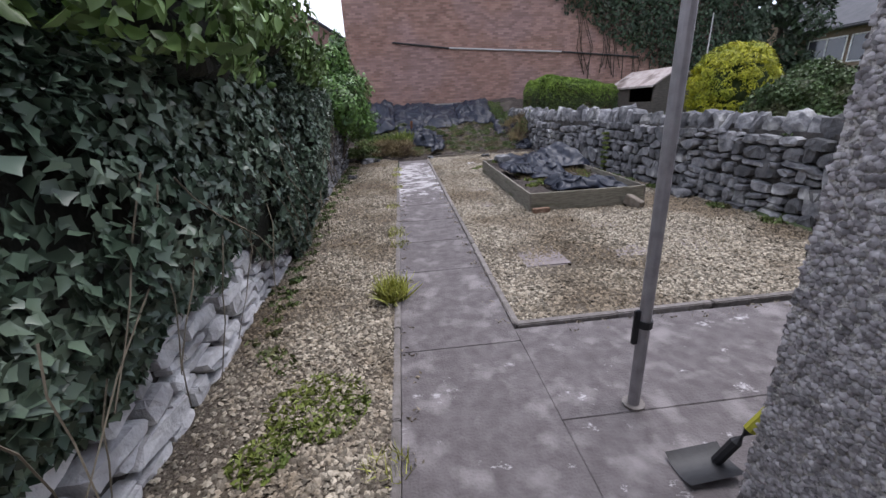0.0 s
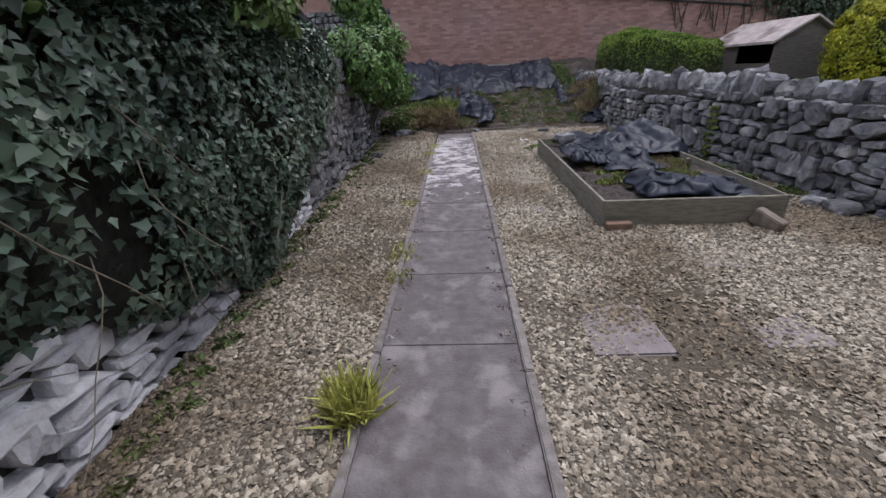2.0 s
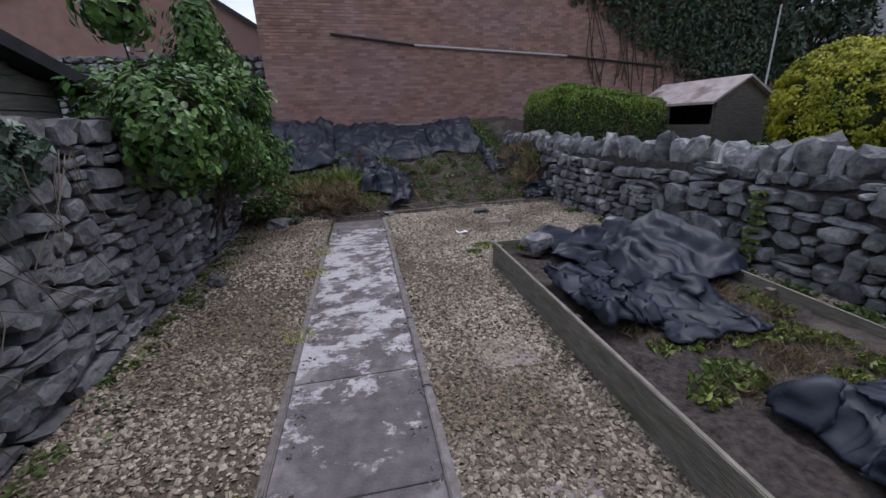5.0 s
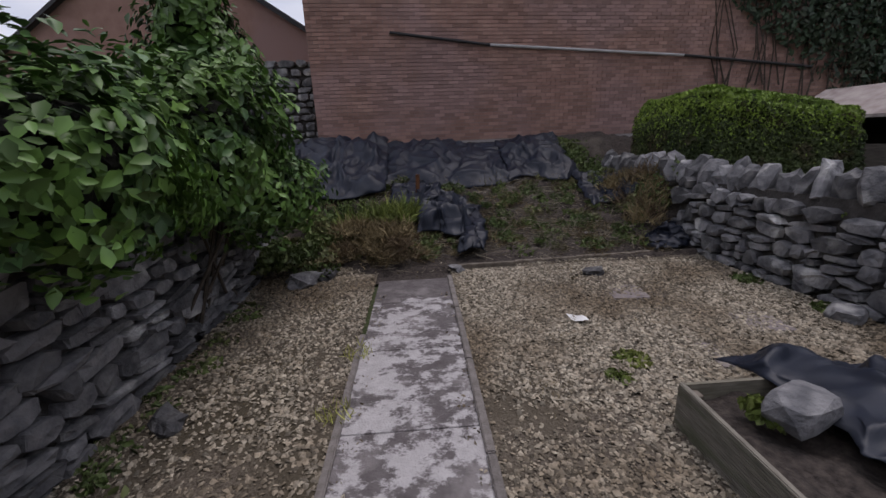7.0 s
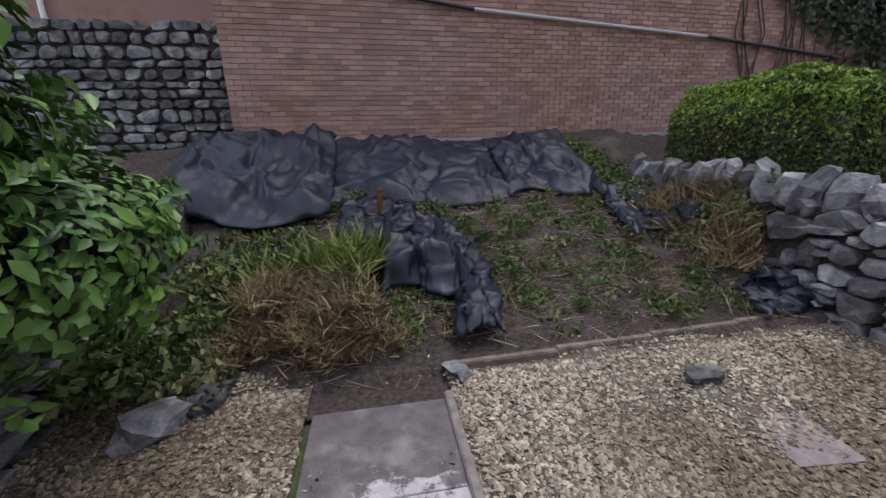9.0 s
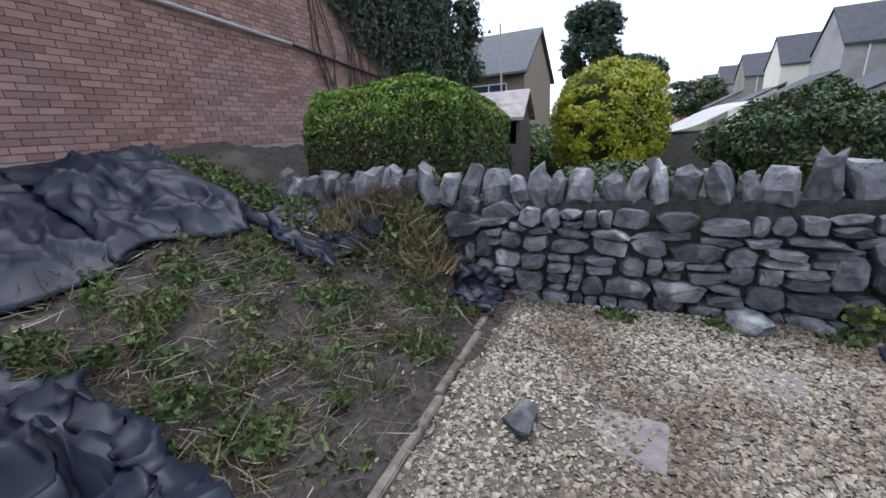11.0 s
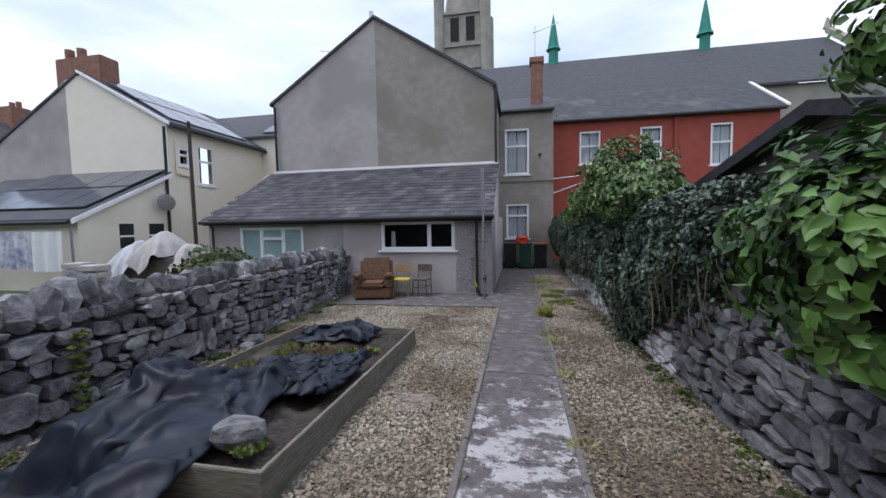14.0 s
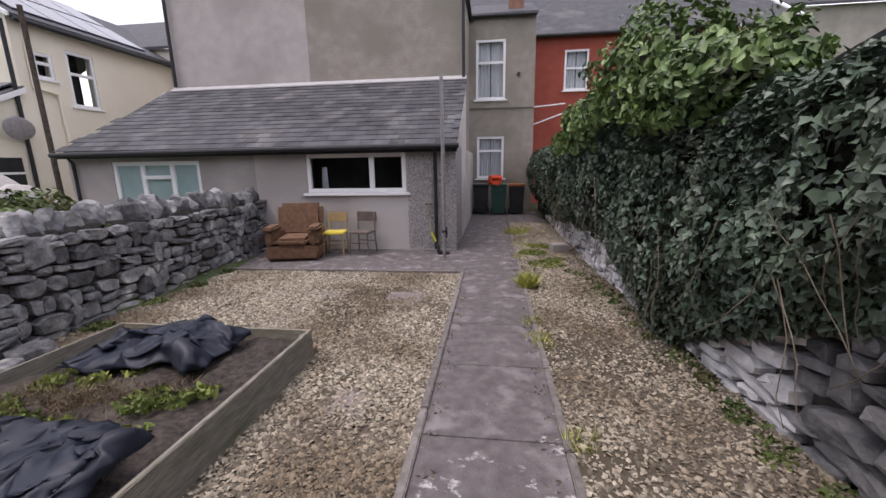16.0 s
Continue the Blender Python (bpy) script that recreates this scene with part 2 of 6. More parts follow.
M_DRYGRASS = leafmat("dead_grass", (0.15, 0.115, 0.06), (0.24, 0.19, 0.10), (0.12, 0.085, 0.05), 0.8)
M_STALK = leafmat("dead_stalk", (0.22, 0.19, 0.14), (0.34, 0.30, 0.23), (0.18, 0.15, 0.11), 0.8)
M_PAPER = mat("paper", (0.72, 0.72, 0.72), (0.8, 0.8, 0.79), 0.8, 8, 2, 0.2, 20)
M_RUST = mat("rusty_iron", (0.13, 0.055, 0.025), (0.21, 0.09, 0.04), 0.85, 14, 3, 0.5, 60)
M_REDBRICK = mat("loose_brick", (0.16, 0.10, 0.07), (0.23, 0.15, 0.105), 0.9, 14, 3, 0.5, 60)
M_YELLOWGRIP = mat("yellow_handle", (0.34, 0.33, 0.03), (0.44, 0.42, 0.06), 0.5, 8, 2, 0.1)
M_CHURCH = mat("church_stone", (0.27, 0.25, 0.215), (0.36, 0.335, 0.295), 0.9, 1, 0.2, 0.4, 8)
M_COPPER = mat("verdigris", (0.03, 0.20, 0.15), (0.05, 0.26, 0.2), 0.7, 3, 1, 0.1)
M_CLAY = mat("clay_pot", (0.20, 0.105, 0.075), (0.28, 0.15, 0.105), 0.85, 6, 2, 0.2)
M_SHEET = mat("dust_sheet", (0.40, 0.38, 0.365), (0.52, 0.50, 0.485), 0.9, 5, 1.5, 0.3, 30)
M_PINK = mat("stone_slab", (0.17, 0.145, 0.145), (0.24, 0.21, 0.205), 0.9, 12, 3, 0.4, 70, third=(0.27, 0.24, 0.22), third_at=0.6)


def path_material():
    """Concrete with torn patches of old white coating, densest where the path has seen least wear."""
    m = M_CONC.copy()
    m.name = "path_concrete"
    n, l = m.node_tree.nodes, m.node_tree.links
    p = n["Principled BSDF"]
    old = p.inputs["Base Color"].links[0].from_socket
    geo = n.new("ShaderNodeNewGeometry")
    mp = n.new("ShaderNodeMapping")
    mp.inputs["Scale"].default_value = (1.0, 1.35, 1.0)
    sep = n.new("ShaderNodeSeparateXYZ")
    t = n.new("ShaderNodeTexNoise")
    t.inputs["Scale"].default_value, t.inputs["Detail"].default_value, t.inputs["Roughness"].default_value = 3.0, 12, 0.74
    unit = n.new("ShaderNodeMapRange")
    unit.inputs["From Min"].default_value, unit.inputs["From Max"].default_value = 0.0, 12.0
    wear = n.new("ShaderNodeValToRGB")
    keys = [(0.0, 0.37), (0.18, 0.40), (0.30, 0.33), (0.48, 0.35), (0.58, 0.44), (0.68, 0.53), (0.88, 0.53), (0.94, 0.47), (0.985, 0.25)]
    el = wear.color_ramp.elements
    while len(el) < len(keys):
        el.new(0.5)
    for e, (pos, v) in zip(el, keys):
        e.position, e.color = pos, (v, v, v, 1)
    add = n.new("ShaderNodeMath")
    cut = n.new("ShaderNodeMapRange")
    cut.inputs["From Min"].default_value, cut.inputs["From Max"].default_value = 0.995, 1.05
    k = n.new("ShaderNodeMix")
    k.data_type = "RGBA"
    grime = n.new("ShaderNodeTexNoise")
    grime.inputs["Scale"].default_value, grime.inputs["Detail"].default_value = 14, 8
    tone = n.new("ShaderNodeMix")
    tone.data_type = "RGBA"
    tone.inputs[6].default_value, tone.inputs[7].default_value = (0.30, 0.28, 0.285, 1), (0.58, 0.56, 0.565, 1)
    l.new(geo.outputs["Position"], grime.inputs["Vector"])
    l.new(grime.outputs["Fac"], tone.inputs["Factor"])
    l.new(tone.outputs[2], k.inputs[7])
    l.new(geo.outputs["Position"], mp.inputs["Vector"])
    l.new(mp.outputs["Vector"], t.inputs["Vector"])
    l.new(geo.outputs["Position"], sep.inputs["Vector"])
    l.new(sep.outputs["Y"], unit.inputs["Value"])
    l.new(unit.outputs["Result"], wear.inputs["Fac"])
    l.new(t.outputs["Fac"], add.inputs[0])
    l.new(wear.outputs["Color"], add.inputs[1])
    l.new(add.outputs["Value"], cut.inputs["Value"])
    l.new(cut.outputs["Result"], k.inputs["Factor"])
    l.new(old, k.inputs[6])
    l.new(k.outputs[2], p.inputs["Base Color"])
    return m


M_PATH = path_material()


def glass_material():
    m = bpy.data.materials.new("window_glass")
    m.use_nodes = True
    p = m.node_tree.nodes["Principled BSDF"]
    p.inputs["Base Color"].default_value = (0.9, 0.93, 0.95, 1)
    p.inputs["Roughness"].default_value = 0.02
    p.inputs["Transmission Weight"].default_value = 1.0
    p.inputs["IOR"].default_value = 1.1
    return m


M_GLASS = glass_material()


# ---- building helpers ----
def mesh_of(name, bm, material):
    me = bpy.data.meshes.new(name)
    bm.to_mesh(me)
    bm.free()
    me.materials.append(material)
    return me


def part(name, bm, material, parent=None, label=""):
    ob = new(name, bm if isinstance(bm, bpy.types.Mesh) else mesh_of(name, bm, material))
    ob.parent = parent
    return tagged(ob, label)


def thing(name, label, category, at=(0, 0, 0), turn=0.0, group="", kind=""):
    ob = new(name)
    ob.matrix_world = pose(*at, 0, 0, turn)
    return tagged(ob, label, category, group, kind)


def add_box(bm, x0, x1, y0, y1, z0, z1, bevel=0.0, m=None):
    got = bmesh.ops.create_cube(bm, size=1.0)["verts"]
    for v in got:
        v.co = Vector((x0 + (v.co.x + 0.5) * (x1 - x0), y0 + (v.co.y + 0.5) * (y1 - y0), z0 + (v.co.z + 0.5) * (z1 - z0)))
    if bevel:
        es = list({e for v in got for e in v.link_edges})
        got = [v for v in bmesh.ops.bevel(bm, geom=es, offset=bevel, segments=2, affect="EDGES")["verts"]]
    if m is not None:
        bmesh.ops.transform(bm, matrix=m, verts=list({v for v in got}))
    return bm


def box(x0, x1, y0, y1, z0, z1, bevel=0.0, m=None):
    return add_box(bmesh.new(), x0, x1, y0, y1, z0, z1, bevel, m)


def add_tube(bm, pts, r, sides=8, r1=None):
    """A round bar along points, tapering from r to r1."""
    r1 = r if r1 is None else r1
    rings = []
    for i, p in enumerate(pts):
        p = Vector(p)
        d = (Vector(pts[min(i + 1, len(pts) - 1)]) - Vector(pts[max(i - 1, 0)])).normalized()
        s = d.cross(Vector((0, 0, 1)) if abs(d.z) < 0.9 else Vector((1, 0, 0))).normalized()
        u = s.cross(d)
        rr = r + (r1 - r) * i / max(1, len(pts) - 1)
        rings.append([bm.verts.new(p + rr * (math.cos(a) * s + math.sin(a) * u)) for a in [k * math.tau / sides for k in range(sides)]])
    for a, b in zip(rings, rings[1:]):
        for k in range(sides):
            bm.faces.new((a[k], a[(k + 1) % sides], b[(k + 1) % sides], b[k]))
    bm.faces.new(rings[0])
    bm.faces.new(rings[-1][::-1])
    return bm


def tube(pts, r, sides=8, r1=None):
    return add_tube(bmesh.new(), pts, r, sides, r1)


def prism(poly, axis, a, b):
    """A polygon of two coordinates, drawn out along the axis from a to b."""
    bm = bmesh.new()
    put = {"x": lambda u, v, w: (w, u, v), "y": lambda u, v, w: (u, w, v), "z": lambda u, v, w: (u, v, w)}[axis]
    r0, r1 = [[bm.verts.new(put(u, v, w)) for u, v in poly] for w in (a, b)]
    bm.faces.new(r0)
    bm.faces.new(r1[::-1])
    for i in range(len(poly)):
        j = (i + 1) % len(poly)
        bm.faces.new((r0[i], r0[j], r1[j], r1[i]))
    bmesh.ops.recalc_face_normals(bm, faces=bm.faces)
    return bm


def sheet(fn, nu, nv):
    """A smooth surface fn(u, v) over the unit square."""
    bm = bmesh.new()
    g = [[bm.verts.new(fn(i / nu, j / nv)) for j in range(nv + 1)] for i in range(nu + 1)]
    for i in range(nu):
        for j in range(nv):
            bm.faces.new((g[i][j], g[i + 1][j], g[i + 1][j + 1], g[i][j + 1])).smooth = True
    return bm


def cloud(name, pts, nrm, size, material, parent, template, spread=0.6, vary=0.35, kind="stuff", label="", droop=0.3):
    """Many small blades or leaves, each turned by chance about its outward direction."""
    rng = np.random.default_rng(len(pts) + int(size * 1000))
    pts, nrm = np.asarray(pts, float), np.asarray(nrm, float)
    n = len(pts)
    tv, tf = template
    tv = np.asarray(tv, float)
    w = nrm + rng.normal(0, spread, (n, 3))
    w /= np.linalg.norm(w, axis=1)[:, None] + 1e-9
    d = rng.normal(0, 1, (n, 3)) - np.array((0, 0, droop * 3))
    u = d - (d * w).sum(1)[:, None] * w
    u /= np.linalg.norm(u, axis=1)[:, None] + 1e-9
    s = np.cross(w, u)
    sz = size * (1 + vary * rng.uniform(-1, 1, n))
    v = pts[:, None, :] + sz[:, None, None] * (tv[None, :, 0:1] * s[:, None, :] + tv[None, :, 1:2] * u[:, None, :] + tv[None, :, 2:3] * w[:, None, :])
    return raw(name, v.reshape(-1, 3), [np.asarray(f)[None, :] + (np.arange(n) * len(tv))[:, None] for f in tf], material, parent, kind, label)


def raw(name, verts, face_blocks, material, parent=None, kind="stuff", label=""):
    """A mesh straight from arrays; each block holds faces with one number of corners."""
    me = bpy.data.meshes.new(name)
    loops = np.concatenate([b.reshape(-1) for b in face_blocks]).astype(np.int32)
    counts = np.concatenate([np.full(len(b), b.shape[1], np.int32) for b in face_blocks])
    me.vertices.add(len(verts))
    me.vertices.foreach_set("co", np.asarray(verts, np.float32).reshape(-1))
    me.loops.add(len(loops))
    me.loops.foreach_set("vertex_index", loops)
    me.polygons.add(len(counts))
    me.polygons.foreach_set("loop_start", np.concatenate(([0], np.cumsum(counts)[:-1])).astype(np.int32))
    me.update(calc_edges=True)
    me.validate()
    if name in ("bricks", "chippings"):
        me.shade_flat()
    me.materials.append(material)
    ob = new(name, me)
    ob.parent = parent
    return tagged(ob, label, "", "", kind)


IVY_LEAF = ([(0, -0.35, 0), (0.42, -0.1, 0.06), (0.24, 0.12, 0.03), (0, 0.62, -0.04), (-0.24, 0.12, 0.03), (-0.42, -0.1, 0.06), (0, 0.05, -0.03)],
            [(0, 1, 6), (1, 2, 6), (2, 3, 6), (3, 4, 6), (4, 5, 6), (5, 0, 6)])
OVAL_LEAF = ([(0, -0.5, 0), (0.3, -0.15, 0.08), (0.22, 0.25, 0.06), (0, 0.6, -0.08), (-0.22, 0.25, 0.06), (-0.3, -0.15, 0.08)],
             [(0, 1, 2, 3), (0, 3, 4, 5)])
SPRAY = ([(0, -0.5, 0), (0.16, 0.05, 0.03), (0.32, 0.4, 0.1), (0.05, 0.25, 0), (0, 0.65, -0.05), (-0.05, 0.25, 0), (-0.32, 0.4, 0.1), (-0.16, 0.05, 0.03)],
         [(0, 1, 2, 3), (0, 3, 4, 5), (0, 5, 6, 7)])
STALK = ([(-0.012, 0, 0), (0.012, 0, 0), (0.012, 0.5, 0.06), (-0.012, 0.5, 0.06), (0, 1, 0.0)], [(0, 1, 2, 3), (3, 2, 4)])
BLADE = ([(-0.04, 0, 0), (0.04, 0, 0), (0.03, 0.5, 0.08), (-0.03, 0.5, 0.08), (0, 1, 0.3)], [(0, 1, 2, 3), (3, 2, 4)])


def ellipsoid_points(n, c, r, seed, low=-1.0, lump=0.15, inner=0.75):
    """Places near the surface of a lumpy ellipsoid, with their outward directions."""
    rng = np.random.default_rng(seed)
    d = rng.normal(0, 1, (n * 2, 3))
    d /= np.linalg.norm(d, axis=1)[:, None]
    d = d[d[:, 2] > low][:n]
    k = np.array([1 + lump * noise.noise(Vector(x) * 2.3 + Vector((seed, 0, 0))) * 2 + lump * 0.6 * noise.noise(Vector(x) * 6) for x in d])
    k *= inner + (1 - inner) * rng.uniform(0, 1, len(d)) ** 0.4
    return np.array(c) + d * np.array(r) * k[:, None], d / np.array(r)


def blob(c, r, seed, lump=0.15, k=0.8):
    bm = bmesh.new()
    bmesh.ops.create_icosphere(bm, subdivisions=4, radius=1.0)
    for v in bm.verts:
        d = v.co.copy()
        v.co = Vector(c) + Vector((d.x * r[0], d.y * r[1], d.z * r[2])) * k * (1 + lump * 2 * noise.noise(d * 2.3 + Vector((seed, 0, 0))))
    return bm


def rough_stone(seed, flat=1.0):
    """An angular rubble stone, one unit wide and high, its hewn face towards -y."""
    rng = random.Random(seed)
    bm = bmesh.new()
    cut = [rng.uniform(0.04, 0.30) for _ in range(4)]
    skew = [rng.uniform(-0.15, 0.05) for _ in range(8)]
    base = []
    for (cx, cz), c, a, b in zip(((-1, -1), (1, -1), (1, 1), (-1, 1)), cut, skew[:4], skew[4:]):
        p, q = (cx * (0.5 + a), cz * (0.5 + b - c)), (cx * (0.5 + a - c), cz * (0.5 + b))
        base += [p, q] if cx * cz < 0 or False else [p, q]
    base.sort(key=lambda t: math.atan2(t[1], t[0]))
    n = len(base)
    rings = []
    for k, dep in ((1.0, 0.5), (1.0, -0.30), (0.93, -0.45)):
        rings.append([bm.verts.new((x * k, dep + (rng.uniform(-0.10, 0.10) if dep < 0 else 0), z * k)) for x, z in base])
    mid = [bm.verts.new((rng.uniform(-0.25, -0.05), -0.5 + rng.uniform(-0.14, 0.1), rng.uniform(-0.2, 0.2))), bm.verts.new((rng.uniform(0.05, 0.25), -0.5 + rng.uniform(-0.14, 0.1), rng.uniform(-0.2, 0.2)))]
    for a, b in zip(rings, rings[1:]):
        for i in range(n):
            bm.faces.new((a[i], a[(i + 1) % n], b[(i + 1) % n], b[i]))
    r = rings[2]
    side = [0 if (r[i].co.x + r[(i + 1) % n].co.x) < 0 else 1 for i in range(n)]
    for i in range(n):
        bm.faces.new((r[i], r[(i + 1) % n], mid[side[i]]))
        if side[i] != side[i - 1]:
            bm.faces.new((mid[side[i - 1]], r[i], mid[side[i]]))
    bmesh.ops.recalc_face_normals(bm, faces=bm.faces)
    return bm


def boulder(seed, sx, sy, sz, jag=0.25, taper=0.0):
    bm = bmesh.new()
    bmesh.ops.create_icosphere(bm, subdivisions=2, radius=1.0)
    for v in bm.verts:
        d = v.co.copy()
        q = Vector([math.copysign(abs(t) ** 0.6, t) for t in d])
        k = 1 + jag * noise.noise(d * 1.6 + Vector((seed * 2.7, 1, 3))) + jag * 0.5 * noise.noise(d * 4 + Vector((seed, 0, 0)))
        w = 1 - taper * max(0.0, q.z)
        v.co = Vector((q.x * sx * k * w, q.y * sy * k * w, q.z * sz * k)) * 0.5
    return bm


def lerp_table(tab, v):
    for (a, p), (b, q) in zip(tab, tab[1:]):
        if v <= b:
            return p + (q - p) * max(0.0, (v - a)) / (b - a)
    return tab[-1][1]


BANK = [(12.2, 0.2), (12.7, 0.28), (13.5, 0.45), (14.4, 0.78), (15.1, 1.1), (15.8, 1.48), (16.4, 1.68), (20, 1.75)]


def gz(x, y):
    """Height of the garden's ground."""
    if y < 3:
        return 0.0
    if y < 12.2:
        return 0.02 * (y - 3)
    z = lerp_table(BANK, y)
    heap = max(0.0, min(1.0, (x - 3.55) / 0.6)) * max(0.0, min(1.0, (y - 12.75) / 0.5))
    return z + heap * max(0.0, 1.02 - z)


def right_x(y):
    return 5.05 - 0.083 * (y - 1.0)


def left_x(y):
    return -1.36 - 0.028 * max(0.0, y - 2)

# ---- ground ----
def ground():
    def h(x, y):
        if y > 12.2 and -3.4 < x < 5:
            return gz(min(x, 3.5), y) - 0.05
        if x > 4.6:
            return 0.35 * min(1, (x - 4.6) * 2) * min(1, max(0, (y - 1) / 3)) - 0.04
        return (gz(x, y) if y < 12.2 else gz(x, min(y, 16.5))) - 0.05
    xs = [-900, -200, -60, -20, -8, -3.5, -3, -2, -1, 0, 1, 2, 3, 4, 4.55, 4.8, 5.2, 6, 8, 12, 20, 60, 200, 900]
    ys = [-900, -200, -60, -20, -8, -3, 0, 1, 2, 3, 5, 7, 9, 11, 12, 12.2, 12.7, 13.5, 14.4, 15.1, 15.8, 16.4, 18, 24, 60, 200, 900]
    bm = bmesh.new()
    g = [[bm.verts.new((x, y, h(x, y))) for y in ys] for x in xs]
    for i in range(len(xs) - 1):
        for j in range(len(ys) - 1):
            bm.faces.new((g[i][j], g[i + 1][j], g[i + 1][j + 1], g[i][j + 1]))
    ob = part("ground", bm, M_GRASSLAND)
    return tagged(ob, "rough grassy ground reaching to the horizon", "ground", "", "structure")


ground()


def gravel(name, x0f, x1f, y0, y1, label, count, seed):
    """A raked bed of pale stone chippings with a thin layer of fines below."""
    top = thing(name, label, "gravel", kind="structure")

    def fn(u, v):
        y = y0 + (y1 - y0) * v
        x = x0f(y) + (x1f(y) - x0f(y)) * u
        return (x, y, gz(x, y) + 0.012 + 0.012 * noise.noise(Vector((x * 1.5, y * 1.5, seed))))
    part("fines", sheet(fn, 24, 60), M_GRAVEL_BED, top)
    rng = np.random.default_rng(seed)
    u, v = rng.uniform(0, 1, count), rng.uniform(0, 1, count)
    pts = np.array([fn(a, b) for a, b in zip(u, v)])
    keep = np.array([noise.noise(Vector((p[0] * 0.9, p[1] * 0.9, 7.7))) + 0.5 * noise.noise(Vector((p[0] * 2.6, p[1] * 2.6, 1.2))) + rng.uniform(-0.6, 0.6) < 0.38 for p in pts])
    pts = pts[keep]
    n = len(pts)
    base = np.array([(1, 0, 0), (0.2, 0.9, 0.1), (-0.9, 0.3, 0), (-0.3, -0.9, 0.1), (0.6, -0.6, -0.1), (0.1, 0.1, 0.75), (0, 0, -0.6)])
    vs = base[None] * (1 + rng.uniform(-0.3, 0.3, (n, 7, 3)))
    a = rng.uniform(0, math.tau, n)
    c, s = np.cos(a), np.sin(a)
    t = rng.normal(0, 0.35, (n, 2))
    x = vs[:, :, 0] * c[:, None] - vs[:, :, 1] * s[:, None]
    y = vs[:, :, 0] * s[:, None] + vs[:, :, 1] * c[:, None]
    z = vs[:, :, 2] * 0.62 + x * t[:, 0:1] + y * t[:, 1:2]
    r = 0.0075 + 0.0165 * rng.uniform(0, 1, n) ** 1.9
    co = np.stack((x, y, z), 2) * r[:, None, None] + pts[:, None, :] + np.array((0, 0, 0.005))
    tri = np.array([(0, 1, 5), (1, 2, 5), (2, 3, 5), (3, 4, 5), (4, 0, 5)])
    faces = (tri[None] + (np.arange(n) * 7)[:, None, None]).reshape(-1, 3)
    raw("chippings", co.reshape(-1, 3), [faces], M_GRAVEL, top, "stuff")
    return top


gravel("gravel_right", lambda y: 0.745, lambda y: right_x(y) - 0.02, 2.62, 12.25, "pale stone chippings round the raised bed", 165000, 3)
gravel("gravel_left", lambda y: left_x(y) - 0.02, lambda y: -0.18, -3.0, 12.4, "pale stone chippings between path and old wall", 68000, 4)


def path():
    top = thing("path", "worn concrete garden path with torn white patches", "path", kind="structure")
    y, k = -6.0, 0
    while y < 11.85:
        L = 0.93 if y > 2.4 else 1.4
        y1 = min(y + L, 11.9)
        bm = box(-0.135, 0.735, y + 0.003, y1 - 0.003, -0.08, 0.018, 0.003)
        for v in bm.verts:
            v.co.z += gz(0, v.co.y)
        part("slab", bm, M_PATH, top)
        y, k = y1, k + 1
    pat = thing("patio", "grey concrete yard in front of the extension", "patio", kind="structure")
    for y0, y1 in ((0.86, 1.62), (1.62, 2.57)):
        part("slab", box(0.738, 5.0, y0 + 0.002, y1 - 0.002, -0.08, 0.015, 0.003), M_PATH, pat)
    part("slab", box(0.74, 1.02, -6.0, 0.96, -0.08, 0.012, 0.006), M_PATH, pat)
    part("slab", box(-1.3, -0.14, -6.0, -3.0, -0.08, 0.012, 0.006), M_PATH, pat)


path()


def edging():
    ed = thing("path_edging", "low concrete kerb edging along the path", "kerb", kind="structure")
    rng = random.Random(5)

    def run(x0, y0, x1, y1, n, w, h):
        for i in range(n):
            a, b = i / n, (i + 1) / n
            p, q = Vector((x0 + (x1 - x0) * a, y0 + (y1 - y0) * a, 0)), Vector((x0 + (x1 - x0) * b, y0 + (y1 - y0) * b, 0))
            d = (q - p)
            ang = math.degrees(math.atan2(d.y, d.x))
            bm = box(0.004, d.length - 0.004, -w / 2, w / 2, -0.06, h, 0.008)
            k = part("kerb", bm, M_KERB, ed)
            m = (p + q) / 2
            k.matrix_world = pose(p.x, p.y, gz(p.x, p.y), rng.uniform(-3, 3), -math.degrees(math.asin((gz(q.x, q.y) - gz(p.x, p.y)) / d.length)), ang)
    run(0.765, 2.6, 0.715, 11.95, 10, 0.055, 0.042)
    run(0.755, 2.6, 4.85, 2.66, 5, 0.06, 0.05)
    run(-0.165, -1.2, -0.16, 10.6, 12, 0.05, 0.032)


edging()


# ---- rubble walls ----
STONES = []
for i in range(26):
    STONES.append(mesh_of("stone", rough_stone(i), M_STONE))
WSTONES = []
for me in STONES[:14]:
    w = me.copy()
    w.materials.clear()
    w.materials.append(M_WHITE_STONE)
    WSTONES.append(w)


LSTONES = []
for me in STONES:
    w = me.copy()
    w.materials.clear()
    w.materials.append(M_STONE_L)
    LSTONES.append(w)


